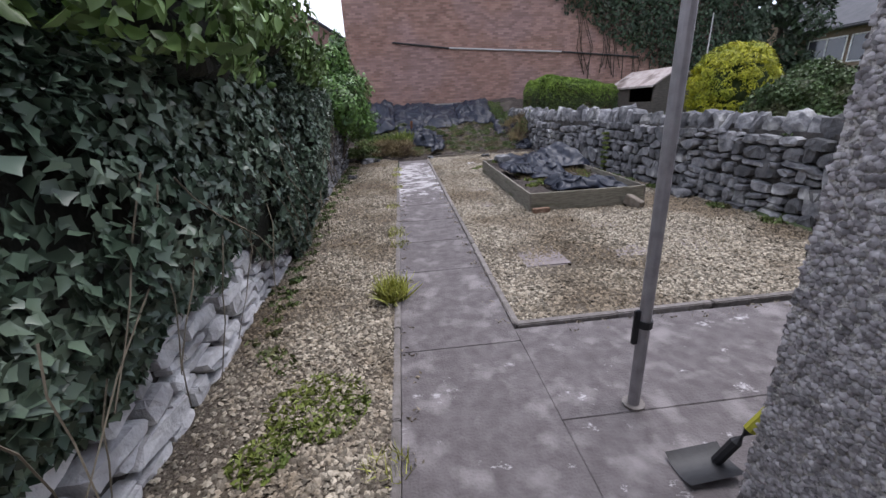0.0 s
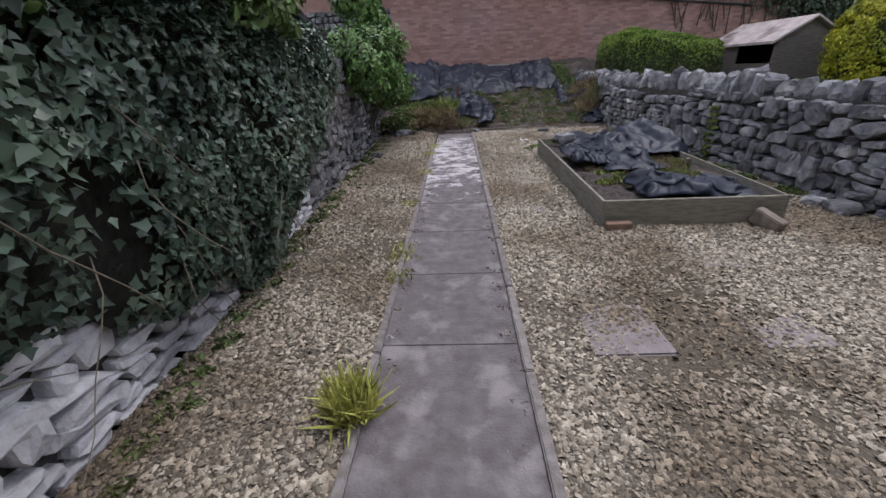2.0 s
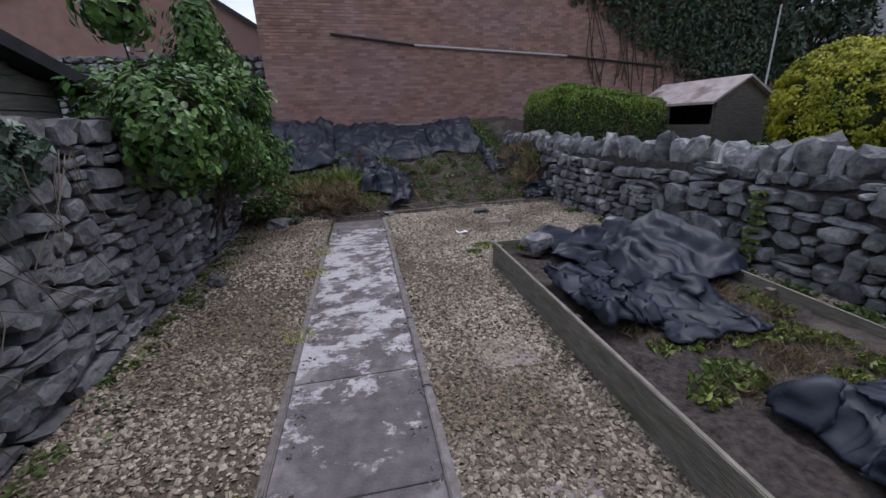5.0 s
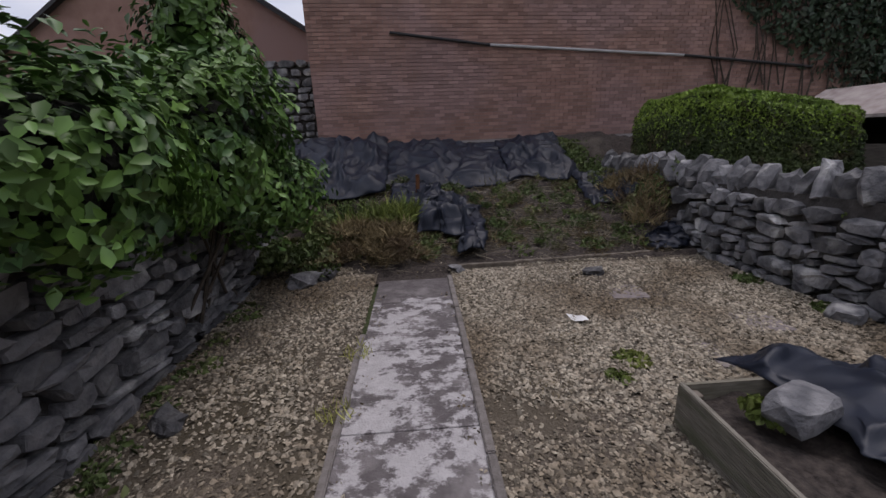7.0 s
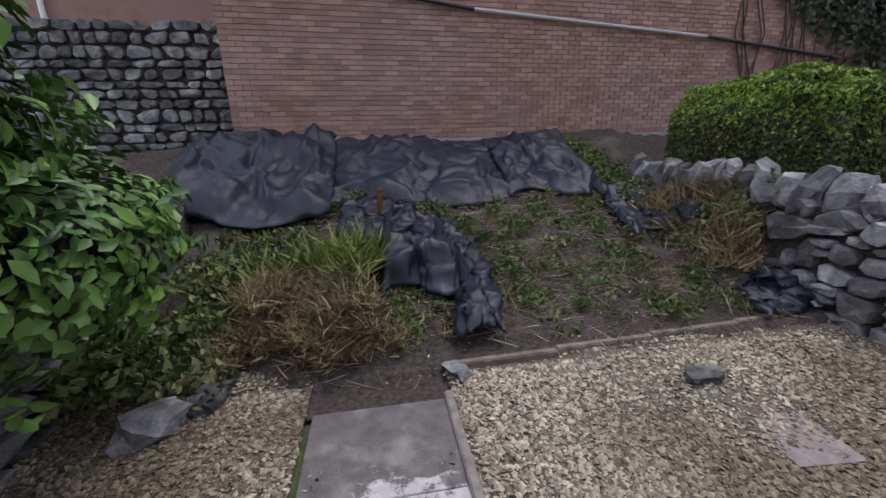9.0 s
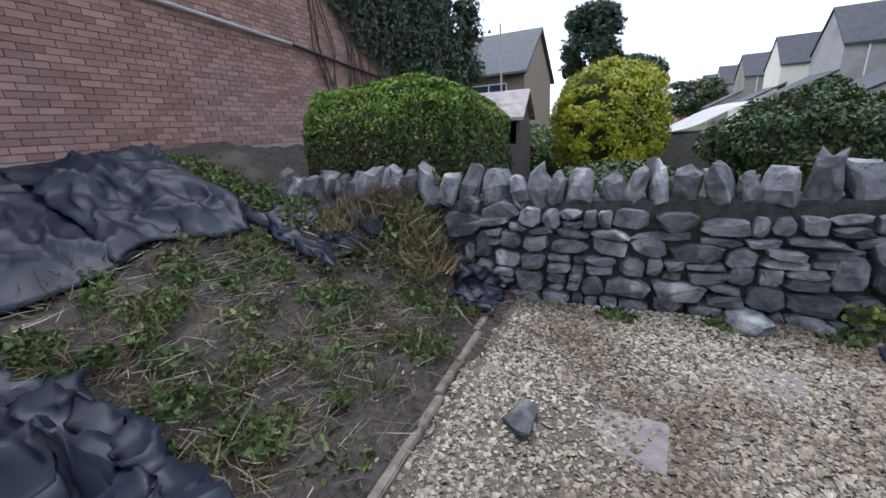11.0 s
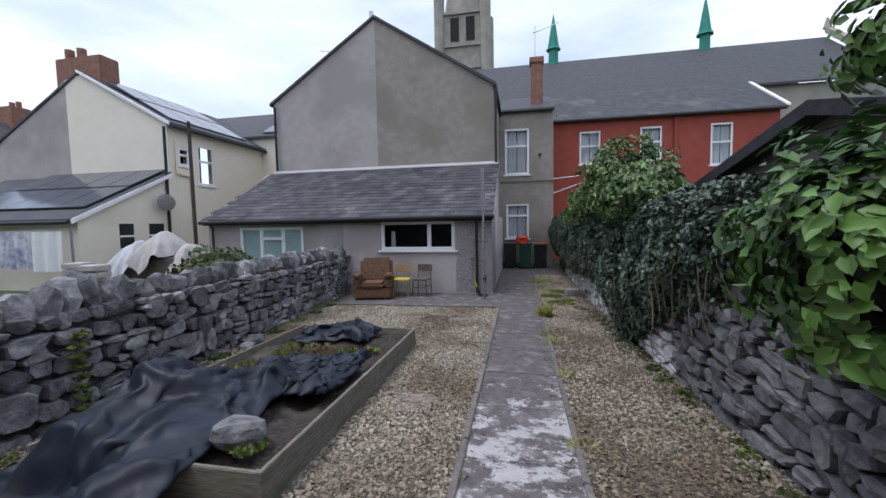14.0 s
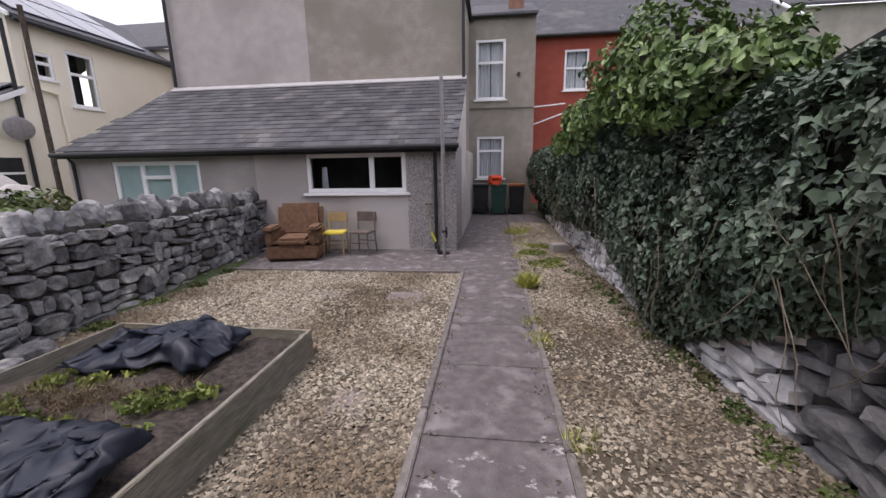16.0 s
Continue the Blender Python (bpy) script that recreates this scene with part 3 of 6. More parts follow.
def stone_rows(y0, y1, z0f, z1f, seed, hmin, hmax, wmin, wmax):
    """Uneven courses: gives middle along, middle up, width and height of each stone."""
    rng = random.Random(seed)
    out, k, z = [], 0, 0.0
    while z < 2.6:
        h = rng.uniform(hmin, hmax)
        y = y0 - rng.uniform(0, wmax)
        while y < y1:
            w = (wmin + (wmax - wmin) * rng.random() ** 1.5) * (1.0 if h > 0.1 else 1.25)
            c = y + w / 2
            if y0 < c < y1 and z + h * 0.6 < z1f(c) - z0f(c):
                if rng.random() < 0.13 and z + h * 1.7 < z1f(c) - z0f(c):
                    out.append((c, z0f(c) + z + h * 0.95, w * rng.uniform(0.9, 1.25), h * 1.85))
                    y += w
                    continue
                wob = 0.05 * noise.noise(Vector((c * 1.3, z * 2, seed)))
                if h > 0.13 and rng.random() < 0.28:
                    f = rng.uniform(0.4, 0.6)
                    out.append((c, z0f(c) + z + h * f / 2 + wob, w, h * f))
                    out.append((c + rng.uniform(-.02, .02), z0f(c) + z + h * (1 + f) / 2 + wob, w, h * (1 - f)))
                else:
                    out.append((c, z0f(c) + z + h / 2 + wob, w, h * rng.uniform(0.95, 1.12)))
            y += w
        z += h
    return out


def lay_stones(wall, rows, xf, side, meshes, seed, limit=300, near=7.0, depth=0.16, rest=None):
    """side -1: the face looks towards -x; +1: towards +x."""
    rng = random.Random(seed)
    rows = sorted(rows, key=lambda r: abs(r[0] - near))
    bmj = bmesh.new()
    for i, (y, z, w, h) in enumerate(rows):
        me = meshes(y, z)[rng.randrange(len(meshes(y, z)))]
        tilt = rng.choice((0, 180)) + rng.uniform(-9, 9)
        m = Matrix.Translation((xf(y, z) + rng.uniform(-0.012, 0.025) * side, y, z)) @ pose(0, 0, 0, 0, tilt, -90 if side < 0 else 90).to_4x4()
        m = m @ Matrix.Diagonal((w * 0.96, depth * rng.uniform(0.6, 1.2), h * 0.94, 1))
        if i < limit:
            ob = new("stone", me)
            ob.parent = wall
            ob.matrix_world = m
        else:
            k = len(bmj.verts)
            bmj.from_mesh(me)
            bmj.verts.ensure_lookup_table()
            bmesh.ops.transform(bmj, matrix=m, verts=bmj.verts[k:])
    if bmj.verts:
        tagged(part("far_stones", bmj, rest or M_STONE_S, wall), kind="stuff")
    else:
        bmj.free()


def wall_right():
    wall = thing("wall_right", "grey dry stone rubble wall with upright coping stones", "wall", kind="structure")
    top = lambda y: 1.02 + 0.02 * y if y < 5 else (1.12 + 0.0 * y if y < 11.6 else 1.12)
    bm = bmesh.new()
    for a in range(0, 12):
        y0, y1 = 0.95 + a, min(0.95 + a + 1, 12.85)
        p = [(right_x(y) + o, y, z) for y in (y0, y1) for o in (0.10, 0.5) for z in (-0.1, top(y) + 0.02)]
        v = [bm.verts.new(q) for q in p]
        for f in ((0, 1, 5, 4), (2, 6, 7, 3), (1, 3, 7, 5), (0, 2, 3, 1), (4, 5, 7, 6)):
            bm.faces.new([v[i] for i in f])
    part("core", bm, M_MORTAR, wall)
    rows = stone_rows(0.95, 12.85, lambda y: gz(0, y) - 0.03, top, 11, 0.07, 0.20, 0.12, 0.42)
    lay_stones(wall, rows, lambda y, z: right_x(y) + 0.05 + 0.04 * z, -1, lambda y, z: STONES, 12, 300, 8.5)
    rng = random.Random(8)
    y = 1.0
    while y < 15.0:
        w = rng.uniform(0.13, 0.30)
        tall = rng.uniform(0.24, 0.40) * (1.1 if y > 8 else 0.9)
        ob = part("coping_stone", boulder(rng.randrange(999), rng.uniform(0.24, 0.36), w * 0.95, tall * 1.05, 0.42, rng.uniform(0.0, 0.4)), M_STONE, wall)
        ob.matrix_world = pose(right_x(y) + 0.22, y + w / 2, max(top(y), gz(4.4, y) - 0.05) + tall * 0.34, rng.uniform(-20, 20), rng.uniform(-10, 10), rng.uniform(-25, 25))
        y += w * rng.uniform(0.85, 1.15)
    for (a, b, s) in ((5.9, 0.2, 0.28), (6.15, 0.25, 0.2), (10.35, 0.17, 0.26), (9.9, 0.08, 0.16)):
        ob = part("fallen_stone", boulder(int(a * 10), s, s * 1.2, s * 0.6), M_STONE, None)
        ob.matrix_world = pose(right_x(a) - b, a, gz(0, a) + s * 0.2, 0, 0, 30 * a)
        tagged(ob, "grey stone fallen at the foot of the wall", "stone", "fallen stones")


wall_right()


def wall_left():
    wall = thing("wall_left", "old grey rubble garden wall, whitewashed low down, under ivy", "wall", kind="structure")
    top = lambda y: 1.75 if y < 8 else (1.95 + 0.1 * math.sin(y * 2) if y < 9.6 else max(1.15, 1.95 - (y - 9.6) * 0.25))
    bm = bmesh.new()
    for a in range(-7, 15):
        y0, y1 = a, a + 1
        p = [(left_x(y) - o, y, z) for y in (y0, y1) for o in (0.10, 0.5) for z in (-0.1, top(y))]
        v = [bm.verts.new(q) for q in p]
        for f in ((0, 4, 5, 1), (2, 3, 7, 6), (1, 5, 7, 3), (0, 1, 3, 2), (4, 6, 7, 5)):
            bm.faces.new([v[i] for i in f])
    part("core", bm, M_MORTAR, wall)
    low = lambda y: top(y) if y > 6.0 else 0.95
    rows = stone_rows(-4.0, 12.9, lambda y: gz(0, y) - 0.03, low, 21, 0.07, 0.21, 0.14, 0.46)
    lay_stones(wall, [r for r in rows if r[0] < 6.3], lambda y, z: left_x(y) - 0.07, 1, lambda y, z: WSTONES, 22, 130, 2.5, rest=M_WHITE_STONE)
    # beyond the whitewash: stones with the shrub's shade in their colour
    lay_stones(wall, [r for r in rows if r[0] >= 6.3], lambda y, z: left_x(y) - 0.07, 1, lambda y, z: LSTONES, 23, 170, 8.0)


wall_left()


# ---- far bank with weed membrane ----
def bank():
    def fn(u, v):
        y = 11.9 + 4.9 * v
        x = -3.2 + (right_x(min(y, 14)) + 0.35 + 3.2 + 3.5 * min(1.0, max(0.0, (y - 13.2)))) * u
        r = 0.05 * noise.noise(Vector((x * 2.2, y * 2.2, 0))) + 0.04 * noise.noise(Vector((x * 6, y * 6, 3)))
        return (x, y, gz(x, y) - (0.035 if y < 12.2 else 0) + 1.5 * r * min(1, v * 8) + 0.02 + 0.12 * max(0, 1 - abs(x - 4.3)) * min(1, v * 3))
    ob = part("soil_bank", sheet(fn, 150, 90), M_SOIL)
    tagged(ob, "bank of bare dark soil rising to the brick wall", "soil", "", "structure")
    for i in range(4):
        a, b = 0.78 + i * 0.83, 0.78 + (i + 1) * 0.83
        w = part("edging_board", box(a, b - 0.01, -0.03, 0.03, -0.05, 0.06, 0.008), M_EDGE)
        w.matrix_world = pose(0, 12.18 + 0.03 * i, 0.2, 0, 0, 1.2)
        tagged(w, "grey rotting timber edging board against the soil", "edging", "edging boards")


bank()


def membrane(name, label, fn, nu, nv, seed, amp=0.05, lift=0.025):
    """Draped black sheet with creases."""
    def g(u, v):
        x, y, z = fn(u, v)
        q = Vector((x * 1.3, y * 1.3, seed))
        q += Vector((noise.noise(q * 1.5), noise.noise(q * 1.5 + Vector((5, 2, 1))), 0)) * 0.5
        r1 = 1 - min(1.0, 2.2 * abs(noise.noise(q * 0.62)))
        r2 = 1 - min(1.0, 2.4 * abs(noise.noise(Vector((q.x * 2.2, q.y * 0.9, seed + 3)))))
        r3 = (1 - min(1.0, 2.6 * abs(noise.noise(q * 3.1 + Vector((3, 3, 3)))))) ** 1.6
        f = 1.0 * r1 + 0.55 * r2 * (0.4 + r1) + 0.38 * r3 + 0.03 * noise.noise(q * 8)
        e = noise.noise(Vector((u * 5, v * 5, seed)))
        return (x + 0.09 * e + 0.05 * noise.noise(Vector((u * 17, v * 17, seed))), y + 0.11 * noise.noise(Vector((v * 6, u * 6, seed + 3))), z + lift + 0.8 * amp * f * min(1.0, 0.2 + 7 * min(u, 1 - u, v, 1 - v)))
    bm = sheet(g, nu, nv)
    for f in bm.faces:
        f.smooth = True
    ob = part(name, bm, M_TARP)
    s = ob.modifiers.new("thickness", "SOLIDIFY")
    s.thickness = 0.004
    return tagged(ob, label, "weed membrane", "weed membranes")


def on_bank(x0, x1, y0, y1, extra=0.0, skew=0.0, wob=0.12):
    def fn(u, v):
        y = y0 + (y1 - y0) * v + skew * u + wob * math.sin(u * 7) * (1 - v)
        x = x0 + (x1 - x0) * u
        return (x, y, gz(x, y) + 0.03 + extra)
    return fn


membrane("weed_membrane", "creased black weed membrane draped below the brick wall", on_bank(-0.35, 2.3, 14.72, 16.34), 80, 56, 1, 0.15)
membrane("weed_membrane", "creased black weed membrane draped on the bank", on_bank(2.1, 3.5, 14.7, 16.3, 0.04, 0.1), 56, 52, 2, 0.16)
membrane("weed_membrane", "crumpled black weed membrane hanging in pleats", on_bank(-2.3, -0.2, 14.4, 16.4, 0.08), 80, 44, 5, 0.2)
membrane("weed_membrane", "small torn patch of black weed membrane", on_bank(3.3, 4.1, 13.75, 14.9, 0.05, -0.1), 36, 40, 7, 0.08)
membrane("weed_membrane", "torn black weed membrane folded back on the soil", on_bank(0.35, 1.22, 13.05, 14.25, 0.06), 50, 44, 9, 0.27)
membrane("weed_membrane", "narrow strip of black weed membrane reaching the gravel", lambda u, v: (0.9 + 0.36 * u + 0.16 * v, 12.35 + 1.5 * v, gz(0, 12.35 + 1.5 * v) + 0.09 + 0.06 * math.sin(u * 3.1)), 20, 50, 10, 0.10)
membrane("weed_membrane", "dark weed membrane lying on the bank soil", on_bank(-0.1, 0.6, 13.95, 14.8, 0.03), 36, 26, 11, 0.12)
membrane("weed_membrane", "black weed membrane scrap beside the wall end", lambda u, v: (3.52 + 0.5 * u, 12.3 + 0.42 * v, gz(0, 12.4) + 0.03 + 0.26 * u * v), 24, 22, 12, 0.10)


# ---- raised bed ----
BX0, BX1, BY0, BY1 = 1.86, 3.68, 5.68, 9.28


def raised_bed():
    bed = thing("raised_bed", "grey weathered decking raised bed half full of soil", "raised bed")

    def board(axis, a, b, c, z0, z1, mt, out):
        n = 9
        prof = []
        for i in range(n):
            za, zb = z0 + (z1 - z0) * i / n, z0 + (z1 - z0) * (i + 1) / n
            zm = (zb - za) * 0.32
            prof += [(c + out * 0.014, za + 0.0005), (c + out * 0.014, zb - zm), (c + out * 0.008, zb - zm + 0.0005), (c + out * 0.008, zb)]
        prof += [(c - out * 0.014, z1), (c - out * 0.014, z0)]
        bm = prism([(p, q) for p, q in prof], axis, a, b)
        for v in bm.verts:
            v.co.z += gz(0, v.co.y)
        part("board", bm, mt, bed)
    for k in range(2):
        z0, z1 = 0.0 + k * 0.148, 0.145 + k * 0.148
        for a, b in ((BY0, 7.5), (7.505, BY1)):
            board("y", a, b, BX0, z0, z1, M_WOOD, -1)
            board("y", a, b, BX1, z0, z1, M_WOOD, 1)
        board("x", BX0 + 0.016, BX1 - 0.016, BY0 + 0.012, z0, z1, M_WOOD_X, -1)
        board("x", BX0 + 0.016, BX0 + (1.0 if k else 1.25), BY1 - 0.012, z0, z1, M_WOOD_X, 1)
    for x in (BX0 + 0.05, BX1 - 0.05):
        for y in (BY0 + 0.06, 7.5, BY1 - 0.06):
            part("post", box(x - 0.03, x + 0.03, y - 0.03, y + 0.03, gz(0, y), gz(0, y) + 0.26, 0.004), M_EDGE, bed)

    def fn(u, v):
        x, y = BX0 + 0.02 + (BX1 - BX0 - 0.04) * u, BY0 + 0.03 + (BY1 - BY0 - 0.06) * v
        return (x, y, gz(x, y) + 0.2 + 0.07 * noise.noise(Vector((x * 2, y * 2, 1))) + 0.05 * noise.noise(Vector((x * 6, y * 6, 1))))
    part("soil", sheet(fn, 40, 80), M_SOIL, bed)


raised_bed()


def bed_sheet(x0, x1, y0, y1, h):
    return lambda u, v: (x0 + (x1 - x0) * u, y0 + (y1 - y0) * v, gz(0, y0 + (y1 - y0) * v) + h(u, v))


membrane("weed_membrane", "crumpled black weed membrane on the raised bed soil", bed_sheet(2.35, 3.5, 5.78, 6.42, lambda u, v: 0.22 + 0.03 * math.sin(u * 6)), 66, 44, 21, 0.12)
membrane("weed_membrane", "large black weed membrane heaped over the bed's corner",
         bed_sheet(2.35, 4.0, 7.75, 9.65, lambda u, v: max(0.01, 0.24 + 0.16 * math.exp(-((u - 0.5) ** 2 + (v - 0.45) ** 2) * 8) - 0.5 * max(0, u - 0.78) / 0.22 - (0.5 if u > 0.3 else 0.1) * max(0, v - 0.78) / 0.22)), 72, 72, 23, 0.2)
membrane("weed_membrane", "flap of black weed membrane against the bed board", bed_sheet(1.95, 2.5, 7.2, 8.25, lambda u, v: 0.24 + 0.05 * (1 - u)), 30, 40, 24, 0.14)
membrane("weed_membrane", "torn end of black weed membrane lying on the bed soil", bed_sheet(2.35, 3.1, 7.0, 7.8, lambda u, v: 0.23), 30, 30, 25, 0.12)

# ---- openings in house walls ----
def wall_panel(x0, x1, z0, z1, y, thick, holes, top=None):
    """A wall in the x-z plane facing +y with holes through it; top(x) may cut its upper edge."""
    xs = sorted({x0, x1, *[h[0] for h in holes], *[h[1] for h in holes]})
    zs = sorted({z0, z1, *[h[2] for h in holes], *[h[3] for h in holes]})
    bm = bmesh.new()
    for a, b in zip(xs, xs[1:]):
        for c, d in zip(zs, zs[1:]):
            mx, mz = (a + b) / 2, (c + d) / 2
            if not any(h[0] < mx < h[1] and h[2] < mz < h[3] for h in holes):
                add_box(bm, a, b, y - thick, y, c, d)
    bmesh.ops.remove_doubles(bm, verts=bm.verts, dist=0.0005)
    return bm


def window(x0, x1, z0, z1, y, parent, splits=(), bar=None, pane=None, curtain=False, name="window", facing=0.0, origin=None):
    """White framed window in a wall facing +y; splits: uprights as fractions; bar: a transom's fraction of the height."""
    w = new(name)
    w.parent = parent
    f = 0.085

    def bar_box(a, b, c, d):
        part("frame", box(a, b, y - 0.08, y - 0.012, c, d, 0.008), M_WHITE, w)
    bar_box(x0, x1, z0, z0 + f), bar_box(x0, x1, z1 - f, z1)
    bar_box(x0, x0 + f, z0 + f, z1 - f), bar_box(x1 - f, x1, z0 + f, z1 - f)
    cuts = [x0 + f / 2] + [x0 + (x1 - x0) * s for s in splits] + [x1 - f / 2]
    for s in splits:
        c = x0 + (x1 - x0) * s
        bar_box(c - f * 0.6, c + f * 0.6, z0 + f, z1 - f)
    if bar:
        c = z0 + (z1 - z0) * bar
        bar_box(x0 + f, x1 - f, c - f * 0.5, c + f * 0.5)
    for a, b in zip(cuts, cuts[1:]):
        g = part("pane", box(a + f * 0.4, b - f * 0.4, y - 0.075, y - 0.065, z0 + f * 0.9, z1 - f * 0.9), pane or M_GLASS, w)
        g.visible_shadow = pane is not None
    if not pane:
        # no room is built: a near-black sheet stands in for its shade
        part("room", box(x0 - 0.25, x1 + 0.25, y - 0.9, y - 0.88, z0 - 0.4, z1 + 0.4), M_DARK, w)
    if curtain:
        for a, b in ((x0 + f, x0 + f + (x1 - x0) * 0.40), (x1 - f - (x1 - x0) * 0.40, x1 - f)):
            part("curtain", sheet(lambda u, v: (a + (b - a) * u, y - 0.18 + 0.02 * math.sin(u * 26), z0 + (z1 - z0) * v), 26, 2), M_CURTAIN, w)
    part("sill", box(x0 - 0.08, x1 + 0.08, y - 0.06, y + 0.07, z0 - 0.06, z0 - 0.004, 0.01), M_WHITE, w)
    return w


def slates(parent, x0f, x1f, pa, pb, rows, wide, limit, name="slate"):
    """Overlapping slates from the eave pa=(y, z) up to pb; the lowest rows are pieces of their own."""
    d = Vector((0, pb[0] - pa[0], pb[1] - pa[1]))
    L = d.length
    ang = math.degrees(math.atan2(d.z, -d.y))
    step = L / rows
    rng = random.Random(3)
    me = mesh_of("slate", box(-wide / 2 + 0.003, wide / 2 - 0.003, -step * 1.25, 0, 0.0, 0.011), M_SLATE)
    bmj, made = bmesh.new(), 0
    for r in range(rows):
        t = r / rows
        y, z = pa[0] + (pb[0] - pa[0]) * t, pa[1] + (pb[1] - pa[1]) * t
        a, b = x0f(t), x1f(t)
        x = a + wide * (0.5 if r % 2 else 0.95)
        while x < b - wide * 0.3:
            m = pose(x + rng.uniform(-0.004, 0.004), y, z + 0.012, -ang + 2.6 + rng.uniform(-0.5, 0.5), 0, rng.uniform(-0.8, 0.8))
            if made < limit:
                ob = new(name, me)
                ob.parent = parent
                ob.matrix_world = m
                made += 1
            else:
                k = len(bmj.verts)
                bmj.from_mesh(me)
                bmj.verts.ensure_lookup_table()
                for v in bmj.verts[k:]:
                    v.co = m @ v.co
            x += wide
    tagged(part("slate_rows", bmj, M_SLATE_S, parent), kind="stuff")


# ---- the house behind the start ----
def main_house():
    h = thing("house", "grey rendered terraced house with gable and slate lean-to", "house")
    E0, E1 = 1.02, 9.7
    wa, wb = (2.03, 4.12, 1.20, 1.99), (6.52, 8.62, 0.55, 1.90)
    part("extension_wall", wall_panel(E0, 5.25, -0.1, 2.12, 0.85, 0.25, [wa]), M_PDASH, h, "pebbledashed wall")
    part("extension_wall", wall_panel(5.25, E1, -0.1, 2.12, 0.852, 0.25, [wb]), M_REND_A, h, "plain rendered wall")
    part("side_wall", box(E0, E0 + 0.25, -6.0, 0.60, -0.1, 2.12), M_PDASH, h, "pebbledashed side wall")
    part("side_wall", prism([(0.60, 2.12), (-2.2, 2.12), (-2.2, 3.9)], "x", E0, E0 + 0.25), M_PDASH, h)
    part("side_wall", box(E1 - 0.25, E1, -2.2, 0.60, -0.1, 2.12), M_REND_A, h)
    part("side_wall", prism([(0.60, 2.12), (-2.2, 2.12), (-2.2, 3.9)], "x", E1 - 0.25, E1), M_REND_A, h)
    w = window(*wa, 0.85, h, splits=(0.34,))
    part("vase", tube([(3.86, 0.55, 1.25), (3.86, 0.55, 1.5), (3.86, 0.55, 1.72)], 0.07, 10, 0.05), M_CURTAIN, w)
    part("inner_sill", box(2.03, 4.12, 0.42, 0.74, 1.16, 1.2), M_WHITE, w)
    wd = window(*wb, 0.852, h, splits=(0.32, 0.66), bar=None, pane=M_TEAL)
    part("transom", box(7.24, 7.88, 0.76, 0.85, 1.52, 1.6, 0.008), M_WHITE, wd)
    # lean-to roof
    pa, pb = (1.04, 2.12), (-2.2, 3.94)
    bm = prism([(pa[0], pa[1] - 0.05), (pb[0], pb[1] - 0.05), (pb[0], pb[1]), (pa[0], pa[1])], "x", E0 - 0.03, 9.55)
    roof = part("lean_to_roof", bm, M_SLATE_D, h, "weathered grey slate roof")
    slates(roof, lambda t: E0 - 0.05, lambda t: 9.8 - 0.42 * t, pa, pb, 17, 0.30, 290)
    part("flashing", prism([(-2.19, 3.9), (-2.0, 3.86), (-2.0, 3.89), (-2.19, 4.0)], "x", 1.0, 9.35), M_LEAD, h, "pale lead flashing")
    part("gutter", tube([(E0 - 0.08, 1.10, 2.09), (9.8, 1.10, 2.06)], 0.055, 10), M_BLACK, h)
    part("fascia", box(E0 - 0.04, 9.75, 1.00, 1.03, 1.98, 2.10), M_BLACK, h)
    part("drainpipe", tube([(1.42, 1.08, 2.06), (1.42, 0.92, 1.9), (1.42, 0.92, 0.05)], 0.035, 10), M_BLACK, h)
    part("drainpipe", tube([(9.5, 1.08, 2.06), (9.5, 0.92, 1.9), (9.5, 0.92, 0.05)], 0.035, 10), M_BLACK, h)
    # gable block
    G0, G1, GA = 1.15, 9.33, 5.27
    part("gable_wall", prism([(GA, -0.1), (G1, -0.1), (G1, 6.5), (GA, 9.12)], "y", -2.5, -2.2), M_REND_A, h, "grey rendered half of the gable")
    part("gable_wall", prism([(G0, -0.1), (GA, -0.1), (GA, 9.12), (G0, 6.56)], "y", -2.5, -2.204), M_REND_B, h, "browner rendered half of the gable")
    part("flank_wall", box(G0, G0 + 0.3, -12, -2.5, -0.1, 6.5), M_REND_B, h)
    part("flank_wall", box(G1 - 0.3, G1, -12, -2.5, -0.1, 6.45), M_REND_A, h)
    part("main_roof", prism([(G0 - 0.12, 6.45), (GA, 9.13), (GA, 9.22), (G0 - 0.12, 6.56)], "y", -12, -2.12), M_SLATE_D, h)
    part("main_roof", prism([(G1 + 0.12, 6.4), (GA, 9.13), (GA, 9.22), (G1 + 0.12, 6.5)], "y", -12, -2.12), M_SLATE_D, h)
    part("drainpipe", tube([(G1 - 0.1, -2.1, 6.35), (G1 - 0.1, -2.1, 4.0)], 0.045, 8), M_BLACK, h)
    part("drainpipe", tube([(G0 - 0.08, -2.1, 6.4), (G0 - 0.08, -2.1, 0.3)], 0.045, 8), M_BLACK, h)
    part("flue", tube([(5.6, -2.8, 8.9), (5.6, -2.8, 9.55), (5.6, -2.8, 9.56), (5.6, -2.8, 9.7)], 0.08, 10), M_ALU, h)
    ch = part("chimney", box(8.2, 8.9, -7.0, -6.2, 7.0, 8.9, 0.02), M_CLAY, h)
    for x in (8.35, 8.7):
        part("chimney_pot", tube([(x, -6.6, 8.9), (x, -6.6, 9.25)], 0.1, 10, 0.08), M_CLAY, ch)
    an = part("aerial", tube([(8.55, -6.2, 8.2), (8.55, -6.2, 10.0)], 0.02, 6), M_ALU, h)
    part("boom", tube([(8.0, -6.2, 9.9), (9.5, -6.2, 10.1)], 0.015, 6), M_ALU, an)
